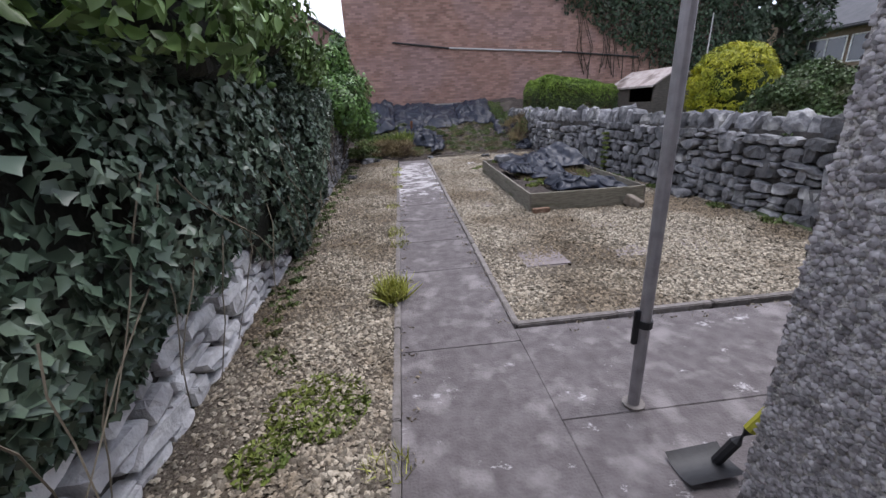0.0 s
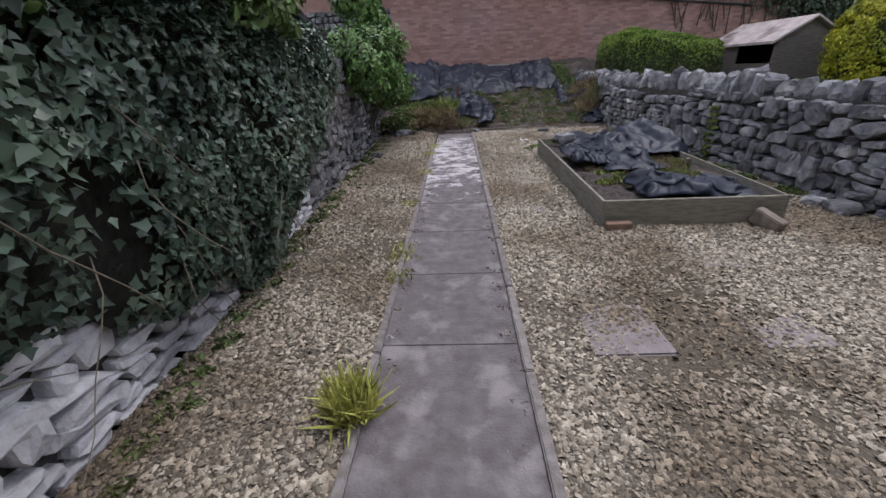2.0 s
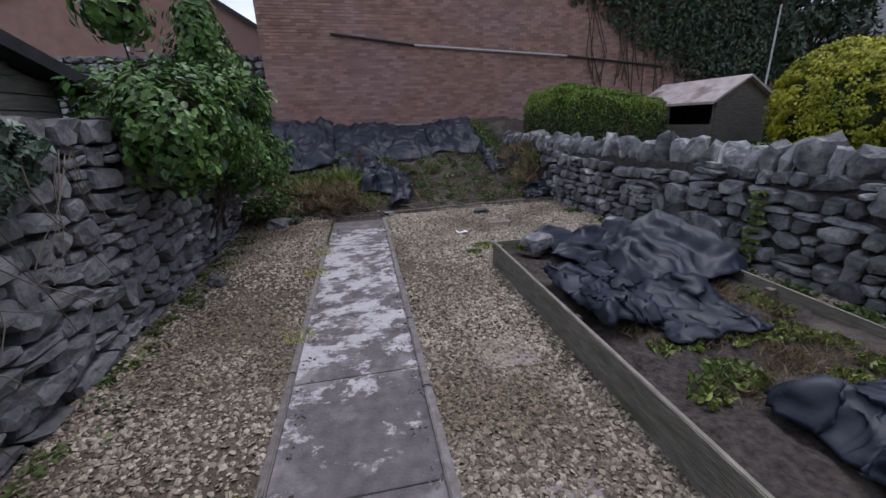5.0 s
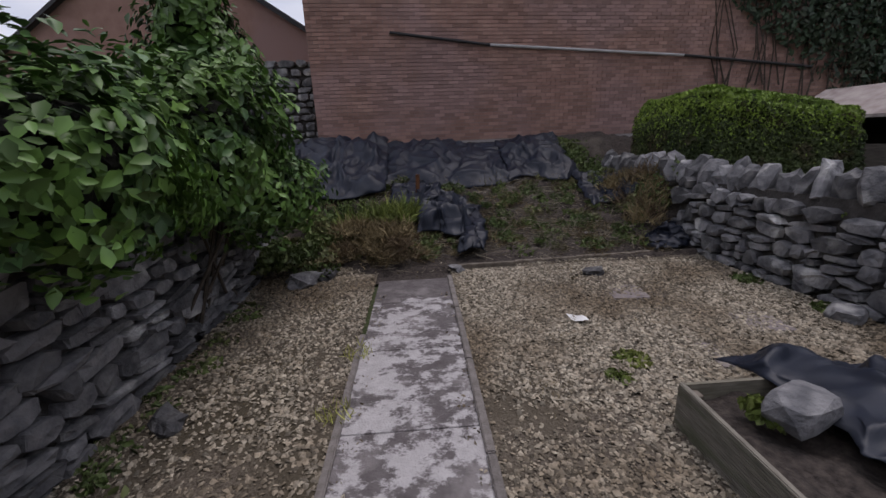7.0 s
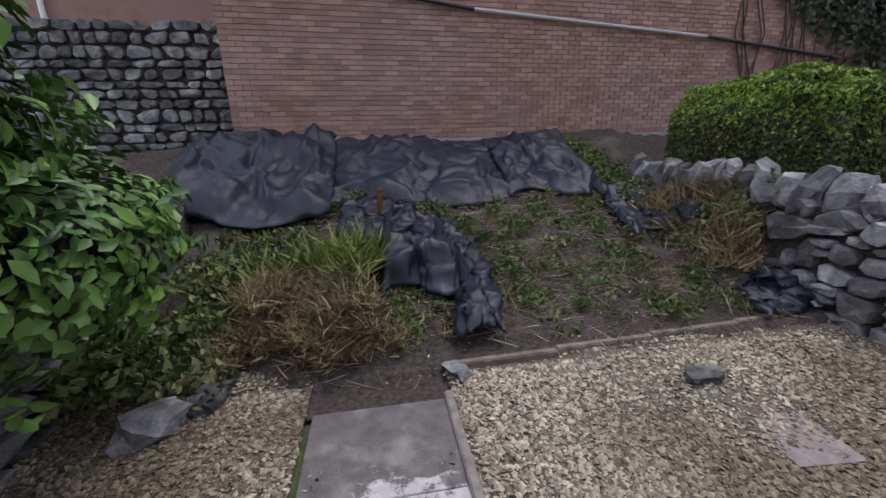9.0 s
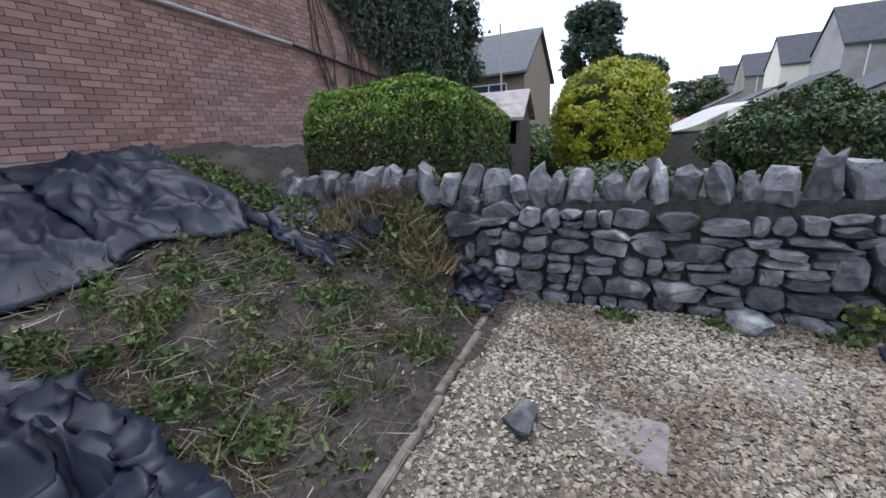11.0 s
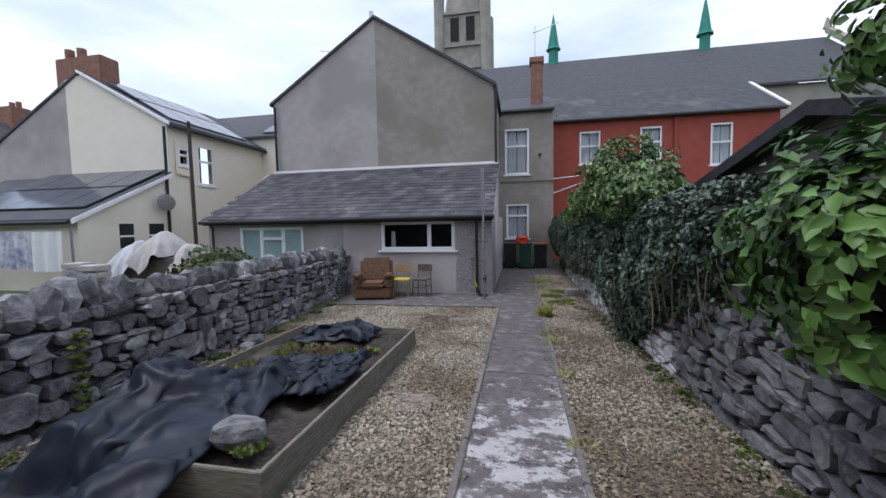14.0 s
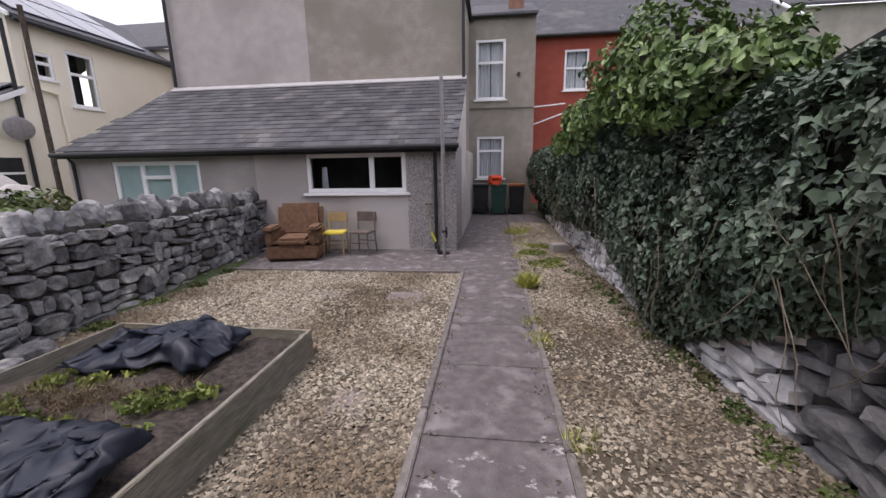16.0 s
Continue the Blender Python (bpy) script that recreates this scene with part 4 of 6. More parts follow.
    for i in range(8):
        part("element", tube([(8.1 + i * 0.18, -6.35, 9.92 + i * 0.024), (8.1 + i * 0.18, -6.05, 9.92 + i * 0.024)], 0.008, 5), M_ALU, an)
    # rear piece at the end of the passage
    T0, T1, Y = -1.1, 1.15, -6.0
    hu, hl = (-0.10, 0.92, 3.95, 5.9), (-0.08, 0.88, 1.22, 2.70)
    part("rear_wall", wall_panel(T0, T1, -0.1, 6.62, Y, 0.3, [hu, hl]), M_REND_B, h, "brown-grey rendered rear wall")
    window(*hu, Y, h, bar=0.62, curtain=True)
    window(*hl, Y, h, bar=0.66, curtain=True)
    part("string_course", box(T0, T1, Y, Y + 0.06, 3.66, 3.78), M_REND_B, h)
    part("rear_roof", prism([(Y + 0.12, 6.58), (-9.2, 8.0), (-9.2, 8.1), (Y + 0.12, 6.68)], "x", T0 - 0.05, T1), M_SLATE_D, h)
    part("rear_side", box(T0, T0 + 0.3, -10, Y - 0.3, -0.1, 6.6), M_REND_B, h)
    part("gutter", tube([(T0, Y + 0.14, 6.58), (T1, Y + 0.14, 6.6)], 0.06, 8), M_BLACK, h)
    part("vent_pipe", tube([(-0.55, Y + 0.01, 4.75), (-0.55, Y + 0.1, 4.75)], 0.06, 10), M_BLACK, h)
    c2 = part("chimney", box(-0.72, -0.2, -7.4, -6.9, 7.0, 8.9, 0.02), M_CLAY, h, "orange brick chimney stack")
    part("cap", box(-0.77, -0.15, -7.45, -6.85, 8.9, 9.15, 0.02), M_CLAY, c2)
    a2 = part("aerial", tube([(-0.4, -7.2, 9.1), (-0.4, -7.2, 10.6)], 0.02, 6), M_ALU, h)
    part("boom", tube([(-0.3, -7.2, 10.3), (-1.4, -7.2, 10.65)], 0.02, 6), M_ALU, a2)
    return h


main_house()


def chips_on_corner():
    """Stone chips standing out of the pebbledash where the passage wall passes close."""
    rng = np.random.default_rng(9)
    n = 22000
    y = rng.uniform(-0.5, 0.85, n)
    z = rng.uniform(0.02, 2.1, n)
    pts = np.stack((np.full(n, 1.017), y, z), 1)
    nrm = np.tile((-1.0, 0, 0), (n, 1))
    m = 9000
    pts2 = np.stack((rng.uniform(1.02, 2.0, m), np.full(m, 0.853), rng.uniform(0.05, 2.05, m)), 1)
    chip = ([(1, 0, 0), (0.2, 0.9, 0), (-0.9, 0.4, 0), (-0.3, -0.8, 0), (0.5, -0.6, 0), (0, 0, 0.7)], [(0, 1, 5), (1, 2, 5), (2, 3, 5), (3, 4, 5), (4, 0, 5)])
    top = thing("pebbledash_chips", "pale grey stone chips bedded in the corner wall", "wall finish", kind="structure")
    cloud("chips", np.concatenate((pts, pts2)), np.concatenate((nrm, np.tile((0, 1.0, 0), (m, 1)))), 0.0095, M_PDASH_ST, top, chip, 0.15, 0.5)


chips_on_corner()


def red_house():
    h = thing("house", "red painted brick terrace with brown slate roof", "house")
    Y = -9.6
    holes = [(-3.64, -2.65, 4.75, 6.36), (-6.45, -5.47, 4.8, 6.42), (-9.5, -8.56, 4.45, 6.4)]
    part("wall", wall_panel(-11.4, -1.1, -0.1, 6.95, Y, 0.3, holes), M_RED, h)
    for q in holes:
        window(*q, Y, h, bar=0.55, curtain=True)
    part("roof", prism([(Y + 0.2, 6.85), (-12.6, 8.9), (-12.6, 9.0), (Y + 0.2, 6.97)], "x", -11.6, -1.1), M_SLATE_S, h, "mossy brown slate roof")
    part("verge", prism([(Y + 0.2, 6.95), (-12.6, 9.0), (-12.6, 9.08), (Y + 0.2, 7.05)], "x", -11.7, -11.55), M_WHITE, h)
    part("end_wall", prism([(Y - 0.3, -0.1), (-12.5, -0.1), (-12.5, 8.8), (Y - 0.3, 6.85)], "x", -11.4, -11.1), M_RED, h)
    part("gutter", tube([(-11.5, Y + 0.24, 6.86), (-1.1, Y + 0.24, 6.88)], 0.07, 8), M_BLACK, h)
    part("drainpipe", tube([(-7.0, Y + 0.08, 6.8), (-7.0, Y + 0.08, 0)], 0.05, 8), M_RED, h)
    part("handrail", tube([(-1.3, Y + 0.9, 4.0), (-2.6, Y + 0.9, 4.1)], 0.03, 6), M_WHITE, h)
    part("handrail", tube([(-1.3, Y + 0.9, 3.3), (-2.6, Y + 0.9, 3.75)], 0.03, 6), M_WHITE, h)


red_house()


def church():
    c = thing("church", "large church with dark slate roof and green spirelets", "church")
    part("nave_roof", prism([(-27, 13.2), (-35, 19.5), (-43, 13.2), (-43, 13.0), (-35, 19.2), (-27, 13.0)], "x", -29.2, 9), M_SLATE_D, c)
    part("nave_wall", box(-29, 9, -42.5, -27.5, -0.1, 13.1), M_CHURCH, c)
    part("gable_coping", prism([(-26.6, 13.0), (-35, 19.9), (-35, 20.5), (-26.4, 13.6)], "x", -29.6, -29.1), M_CHURCH, c)
    part("finial", tube([(-29.3, -35, 20.3), (-29.3, -35, 20.7), (-29.3, -35, 21.3)], 0.35, 6, 0.1), M_CHURCH, c)
    for x in (-3.4, -18.5):
        s = part("spirelet", tube([(x, -35, 19.0), (x, -35, 20.8)], 0.55, 8, 0.5), M_COPPER, c, "green copper spirelet")
        part("eave", tube([(x, -35, 20.8), (x, -35, 21.05)], 0.8, 8, 0.7), M_COPPER, s)
        part("spire", tube([(x, -35, 21.05), (x, -35, 23.0), (x, -35, 24.6)], 0.62, 8, 0.03), M_COPPER, s)
    t = part("tower", box(4.9, 11.4, -51, -45, -0.1, 31.5), M_CHURCH, c, "pale stone bell tower")
    for x in (4.9, 11.4):
        for y in (-45, -51):
            p = part("pinnacle", tube([(x, y, 0), (x, y, 32), (x, y, 33)], 0.75, 8), M_CHURCH, t)
    for x in (4.9, 11.4):
        part("pinnacle_cap", tube([(x, -45, 33), (x, -45, 37)], 0.8, 8, 0.05), M_CHURCH, t)
    for z in (23.5, 26.6, 31):
        part("band", box(4.6, 11.7, -51.3, -44.7, z, z + 0.4), M_CHURCH, t)
    # belfry openings as near-black boxes, their shade painted on
    part("louvre", box(7.2, 9.1, -45.2, -44.9, 19.5, 22.8), M_DARK, t)
    for x in (6.4, 8.6):
        part("louvre", box(x, x + 1.2, -45.2, -44.9, 27.4, 30.6), M_DARK, t)
    part("spire", tube([(8.15, -48, 31.5), (8.15, -48, 52)], 3.2, 8, 0.05), M_CHURCH, t)


church()


def cream_house():
    h = thing("house", "cream rendered house with solar panels on its roofs", "house")
    X, Y = 13.0, -1.1
    # gable facing the gardens
    part("gable_wall", prism([(X + 0.004, -0.1), (17.5, -0.1), (17.5, 7.7), (16.7, 7.85), (X + 0.004, 5.75)], "y", Y - 0.3, Y), M_CREAM, h)
    part("gable_wall", prism([(17.5, -0.1), (21.5, -0.1), (21.5, 5.2), (17.5, 7.7)], "y", Y - 0.3, Y - 0.004), M_REND_A, h, "grey rendered half")
    part("wing_roof", prism([(X - 0.25, 5.65), (16.8, 7.88), (16.8, 7.98), (X - 0.25, 5.78)], "y", -9, Y + 0.05), M_SLATE_D, h)
    part("verge", prism([(X - 0.2, 5.68), (16.8, 7.9), (16.8, 8.0), (X - 0.2, 5.8)], "y", Y + 0.05, Y + 0.12), M_WHITE, h)
    part("wing_roof", prism([(21.6, 5.2), (16.8, 7.88), (16.8, 7.98), (21.6, 5.3)], "y", -9, Y + 0.05), M_SLATE_D, h)
    part("gutter", tube([(X - 0.25, -9, 5.66), (X - 0.25, Y + 0.05, 5.66)], 0.07, 8), M_BLACK, h)
    ch = part("chimney", box(16.2, 18.4, -2.2, Y - 0.35, 7.0, 8.7, 0.03), M_CLAY, h, "red brick chimney stack")
    for x in (17.5, 18.1):
        part("chimney_pot", tube([(x, -1.8, 8.7), (x, -1.8, 9.15)], 0.16, 10), M_CLAY, ch)
    # flank facing the house
    side = new("flank_wall")
    side.parent = h
    side.matrix_world = pose(X, 0, 0, 0, 0, 90)
    bm = wall_panel(-6.5, -1.402, -0.1, 5.7, 0.0, 0.3, [(-3.3, -2.45, 3.65, 5.25), (-2.05, -1.55, 4.3, 5.0)])
    part("wall", bm, M_CREAM, side)
    for q in ((-3.3, -2.45, 3.65, 5.25), (-2.05, -1.55, 4.3, 5.0)):
        window(*q, 0.0, side, bar=0.6)
    # cross block beyond
    part("back_wall", wall_panel(9.6, 14.5, -0.1, 6.35, -6.5, 0.3, [(13.3, 14.0, 3.9, 5.9)]), M_CREAM, h)
    window(13.3, 14.0, 3.9, 5.9, -6.5, h, bar=0.6)
    part("cross_roof", prism([(-6.3, 6.3), (-9.5, 8.3), (-9.5, 8.4), (-6.3, 6.4)], "x", 9.4, 19), M_SLATE_D, h)
    part("solar_panel", prism([(-6.5, 6.58), (-9.0, 8.1), (-9.0, 8.16), (-6.5, 6.63)], "x", 10.2, 12.9), M_SOLAR, h)
    for i in range(4):
        bm = box(0.05, 1.6, 0, 1.0, 0.0, 0.05)
        p = part("solar_panel", bm, M_SOLAR, h)
        p.matrix_world = pose(X + 0.1, -2.4 - i * 1.05, 5.98, 0, -30.5, 0)
        p = part("solar_panel", box(1.75, 3.3, 0, 1.0, 0.0, 0.05), M_SOLAR, h)
        p.matrix_world = pose(X + 0.1, -2.4 - i * 1.05, 5.98, 0, -30.5, 0)
    # lean-to with panels
    part("lean_side", prism([(Y + 0.002, -0.1), (2.1, -0.1), (2.1, 2.25), (Y + 0.002, 3.85)], "x", X - 0.004, X + 0.25), M_CREAM, h)
    part("lean_front", box(X + 0.25, 20.5, 1.85, 2.1, -0.1, 2.25), M_CREAM, h)
    part("lean_roof", prism([(2.35, 2.15), (Y, 3.9), (Y, 4.0), (2.35, 2.25)], "x", X - 0.1, 20.8), M_SLATE_D, h)
    part("barge_board", prism([(2.35, 2.1), (Y, 3.82), (Y, 3.96), (2.35, 2.24)], "x", X - 0.14, X - 0.10), M_WHITE, h)
    part("gutter", tube([(X - 0.1, 2.42, 2.15), (20.8, 2.42, 2.15)], 0.06, 8), M_BLACK, h)
    for i in range(5):
        for k in range(2):
            p = part("solar_panel", box(0.01, 1.05, 0.01, 1.6, 0, 0.04, 0.004), M_SOLAR, h)
            p.matrix_world = pose(X + 0.15 + i * 1.07, 1.75 - 1.65 * k * 0.885 - 1.42, 3.35 + 0.76 * k - 0.03, -27.0, 0, 0)
    for y0, y1 in ((0.42, 0.9), (-0.72, -0.14)):
        # solid box whose near-black colour stands for the unlit interior
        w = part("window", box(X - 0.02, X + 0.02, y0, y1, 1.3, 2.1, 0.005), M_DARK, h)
        part("frame", box(X - 0.03, X, y0, y1, 1.66, 1.72), M_WHITE, w)
    part("drainpipe", tube([(X - 0.08, -0.9, 5.6), (X - 0.08, -0.9, 1.0)], 0.05, 8), M_BLACK, h)
    part("drainpipe", tube([(X - 0.06, -1.4, 5.2), (X - 0.06, -1.4, 4.0), (X - 0.06, -2.0, 3.9), (X - 0.06, -2.1, 0.5)], 0.05, 8), M_CREAM, h)
    d = part("satellite_dish", sheet(lambda u, v: (X - 0.35 + 0.12 * ((u - .5) ** 2 + (v - .5) ** 2), -0.6 + 0.75 * (u - 0.5) * math.sqrt(max(0.05, 1 - (2 * v - 1) ** 2)), 2.85 + 0.6 * (v - 0.5)), 14, 14), M_STEEL, h, "grey satellite dish")
    part("arm", tube([(X - 0.35, -0.6, 2.8), (X, -0.6, 2.7)], 0.02, 6), M_STEEL, d)


cream_house()


def terrace(x, s, material, roofm, y0):
    """Rear wing of a terraced house farther along the row."""
    h = thing("house", "pale rendered terraced house along the row", "house", group="terrace row")
    w = 5.0 * s
    part("gable_wall", prism([(x, -0.1), (x + w, -0.1), (x + w, 5.3), (x + w * 0.5, 7.8), (x, 5.3)], "y", y0 - 8, y0), material, h)
    part("roof", prism([(x - 0.2, 5.2), (x + w * 0.5, 7.82), (x + w * 0.5, 7.95), (x - 0.2, 5.35)], "y", y0 - 8, y0 + 0.1), roofm, h)
    part("roof", prism([(x + w + 0.2, 5.2), (x + w * 0.5, 7.82), (x + w * 0.5, 7.95), (x + w + 0.2, 5.35)], "y", y0 - 8, y0 + 0.1), roofm, h)
    part("main_roof", prism([(y0 - 6, 6.2), (y0 - 10, 8.8), (y0 - 10, 8.9), (y0 - 6, 6.3)], "x", x - 3, x + w + 2), roofm, h)
    part("main_wall", box(x - 3, x + w + 2, y0 - 8.3, y0 - 6.3, -0.1, 6.2), material, h)
    if s < 1.03:
        y0 -= 0.6
    ch = part("chimney", box(x + w * 0.5 - 0.5, x + w * 0.5 + 0.5, y0 - 5.4, y0 - 4.5, 7.2, 8.9, 0.02), M_CLAY, h)
    for k in (-0.25, 0.25):
        part("chimney_pot", tube([(x + w * 0.5 + k, y0 - 5, 8.9), (x + w * 0.5 + k, y0 - 5, 9.25)], 0.13, 8), M_CLAY, ch)
    for z in (1.6, 3.9):
        # window drawn solid, the shade behind it painted near-black
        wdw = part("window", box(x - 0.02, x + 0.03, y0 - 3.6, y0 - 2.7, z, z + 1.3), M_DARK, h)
        part("frame", box(x - 0.03, x + 0.0, y0 - 3.65, y0 - 3.6, z, z + 1.3), M_WHITE, wdw)
        part("frame", box(x - 0.03, x + 0.0, y0 - 3.6, y0 - 2.7, z + 0.7, z + 0.77), M_WHITE, wdw)
    part("lean_to", prism([(y0, -0.1), (y0 + 3.2, -0.1), (y0 + 3.2, 2.2), (y0, 3.7)], "x", x, x + w), material, h)
    part("lean_roof", prism([(y0 + 3.4, 2.15), (y0, 3.75), (y0, 3.85), (y0 + 3.4, 2.25)], "x", x - 0.1, x + w), roofm, h)
    part("drainpipe", tube([(x - 0.07, y0 - 1.2, 5.2), (x - 0.07, y0 - 1.2, 1)], 0.05, 6), M_WHITE, h)


for i, (x, mm) in enumerate(((26, M_REND_A), (36.5, M_REND_A), (48, M_CREAM), (60, M_REND_B), (73, M_REND_A), (87, M_RED), (102, M_REND_A), (120, M_CREAM))):
    terrace(x, 1.0 + 0.06 * (i % 2), mm, M_SLATE_D, -0.8 + 0.25 * i)


# ---- brick building behind the bank ----
def brick_building():
    h = thing("brick_building", "large plain brown brick building with concrete plinth", "building")
    ang = math.degrees(math.atan(0.08))
    base = Matrix.Translation((-1.75, 16.46, 0)) @ pose(0, 0, 0, 0, 0, ang)
    L, H = 17.0, 6.6
    core = part("wall", box(0, L, 0.012, 0.4, 0.2, 1.72 + H), M_JOINT, h)
    core.matrix_world = base
    pl = part("plinth", box(0, L, -0.035, 0.011, 1.2, 1.78), M_DPC, h, "pale concrete plinth")
    pl.matrix_world = base
    side = part("side_wall", box(0, 0.35, 0.4, 9, 0.2, 1.72 + H), M_BRICK, h)
    side.matrix_world = base
    roof = part("roof", prism([(-0.2, 1.72 + H), (4.5, 1.72 + H + 2.6), (9.2, 1.72 + H)], "x", -0.2, L + 0.2), M_SLATE_D, h)
    roof.matrix_world = base
    bw, bh = 0.225, 0.075
    me = mesh_of("brick", box(0.005, bw - 0.005, 0, 0.03, 0.005, bh - 0.005), M_BRICK_O)
    co, fc, n, made = [], [], 0, 0
    quad = np.array([(0, 1, 2, 3), (4, 0, 3, 7), (1, 5, 6, 2), (3, 2, 6, 7), (4, 5, 1, 0)])
    blocks = []
    rng = random.Random(4)
    for r in range(int(H / bh)):
        z = 1.79 + r * bh
        k = 0
        x = -(bw / 2 if r % 2 else 0)
        while x < L:
            a, b = max(x, 0.0), min(x + bw, L)
            if b - a > 0.03:
                if made < 300 and r < 20 and 1.6 < x < 5.2 and x >= 0:
                    ob = new("brick", me)
                    ob.parent = h
                    ob.matrix_world = base @ Matrix.Translation((x, rng.uniform(-0.003, 0.002), z))
                    made += 1
                else:
                    y0 = rng.uniform(-0.003, 0.002)
                    for p in ((a + .005, y0, z + .005), (b - .005, y0, z + .005), (b - .005, y0, z + bh - .005), (a + .005, y0, z + bh - .005),
                              (a + .005, .02, z + .005), (b - .005, .02, z + .005), (b - .005, .02, z + bh - .005), (a + .005, .02, z + bh - .005)):
                        co.append(p)
                    blocks.append(quad + n)
                    n += 8
            x += bw
    ob = raw("bricks", np.array(co), [np.concatenate(blocks)], M_BRICK, h, "stuff")
    ob.matrix_world = base
    pts = [(1.7, -0.06, 4.01), (3.85, -0.06, 3.76), (8.5, -0.06, 3.5), (12.0, -0.06, 3.2)]
    for a, b, mt in zip(pts, pts[1:], (M_BLACK, M_LEAD, M_BLACK)):
        p = part("cable_pipe", tube([a, b], 0.032, 8), mt, h, "thin sloping pipe fixed to the wall")
        p.matrix_world = base
    # lower gabled house to its left
    g = thing("house", "older brick gabled house behind the garden wall", "house")
    ax, az, k = -7.0, 7.9, 0.66
    part("gable_wall", prism([(-12.4, -0.1), (-1.6, -0.1), (-1.6, az - k * 5.4), (ax, az), (-12.4, az - k * 5.4)], "y", 21, 21.3), M_BRICK, g, "dark red brick gable wall")
    for d in (-1, 1):
        bm = prism([(ax + d * 5.7, az - k * 5.7), (ax, az), (ax, az + 0.16), (ax + d * 5.7, az - k * 5.7 + 0.16)], "y", 20.85, 28)
        part("roof", bm, M_SLATE_D, g)
        part("verge", prism([(ax + d * 5.7, az - k * 5.7 - 0.02), (ax, az - 0.02), (ax, az + 0.10), (ax + d * 5.7, az - k * 5.7 + 0.10)], "y", 20.78, 20.845), M_BLACK, g)
    part("drainpipe", tube([(-6.65, 20.9, 7.2), (-6.68, 20.9, 4.4)], 0.06, 8), M_WHITE, g, "white plastic drainpipe")
    yard = thing("yard_wall", "high grey rubble wall behind the shrub", "wall", kind="structure")
    part("core", box(-8.0, -1.8, 17.66, 18.0, 0, 3.66), M_MORTAR, yard)
    bmj, rr, z = bmesh.new(), random.Random(31), 1.7
    while z < 3.75:
        hh, x = rr.uniform(0.12, 0.24), -8.0
        while x < -1.85:
            ww = rr.uniform(0.16, 0.45)
            n0 = len(bmj.verts)
            bmj.from_mesh(LSTONES[rr.randrange(len(LSTONES))])
            bmj.verts.ensure_lookup_table()
            bmesh.ops.transform(bmj, matrix=Matrix.Translation((x + ww / 2, 17.64, z + hh / 2)) @ Matrix.Diagonal((ww * 0.95, 0.14, hh * 0.94, 1)), verts=bmj.verts[n0:])
            x += ww
        z += hh
    tagged(part("rubble", bmj, M_STONE_S, yard), kind="stuff")


brick_building()


def garden_house():
    h = thing("house", "long modern tan brick house with brown tiled roof", "house")
    x0, x1, y0, y1, eave, ridge = 22.6, 30.0, 16.6, 42.0, 4.5, 6.9
    xm = (x0 + x1) / 2
    part("wall", prism([(x0, -0.1), (x1, -0.1), (x1, eave), (xm, ridge), (x0, eave)], "y", y0, y1), M_BROWNHOUSE, h)
    for a, b in ((x0 - 0.4, xm), (x1 + 0.4, xm)):
        part("roof", prism([(a, eave - 0.22), (b, ridge + 0.04), (b, ridge + 0.2), (a, eave - 0.08)], "y", y0 - 0.2, y1), M_SLATE_D, h)
    part("gutter", tube([(x0 - 0.42, y0 - 0.2, eave - 0.2), (x0 - 0.42, y1, eave - 0.2)], 0.07, 8), M_BLACK, h)
    for a in (22.0, 33.0):
        part("bay_wall", prism([(a, -0.1), (a + 4.4, -0.1), (a + 4.4, eave - 0.1), (a + 2.2, eave + 1.2), (a, eave - 0.1)], "x", x0 - 0.8, x0 + 1.5), M_BROWNHOUSE, h)
        for p, q in ((a - 0.3, a + 2.2), (a + 4.7, a + 2.2)):
            part("bay_roof", prism([(p, eave - 0.3), (q, eave + 1.22), (q, eave + 1.38), (p, eave - 0.14)], "x", x0 - 1.1, x0 + 2.5), M_SLATE_D, h)
    for a, x in ((17.6, x0), (19.8, x0), (23.1, x0 - 0.8), (29.0, x0), (34.1, x0 - 0.8)):
        w = part("window", box(x - 0.03, x + 0.05, a, a + 1.9, eave - 1.75, eave - 0.6), M_SOLAR, h)
        for c, d, e, f in ((a - 0.06, a, eave - 1.8, eave - 0.55), (a + 1.9, a + 1.96, eave - 1.8, eave - 0.55), (a + 0.92, a + 0.98, eave - 1.75, eave - 0.6), (a, a + 1.9, eave - 1.81, eave - 1.75), (a, a + 1.9, eave - 0.6, eave - 0.54)):
            part("frame", box(x - 0.06, x - 0.032, c, d, e, f), M_WHITE, w)
    part("drainpipe", tube([(x0 - 0.1, 21.8, eave), (x0 - 0.1, 21.8, 0)], 0.06, 8), M_BLACK, h)


garden_house()

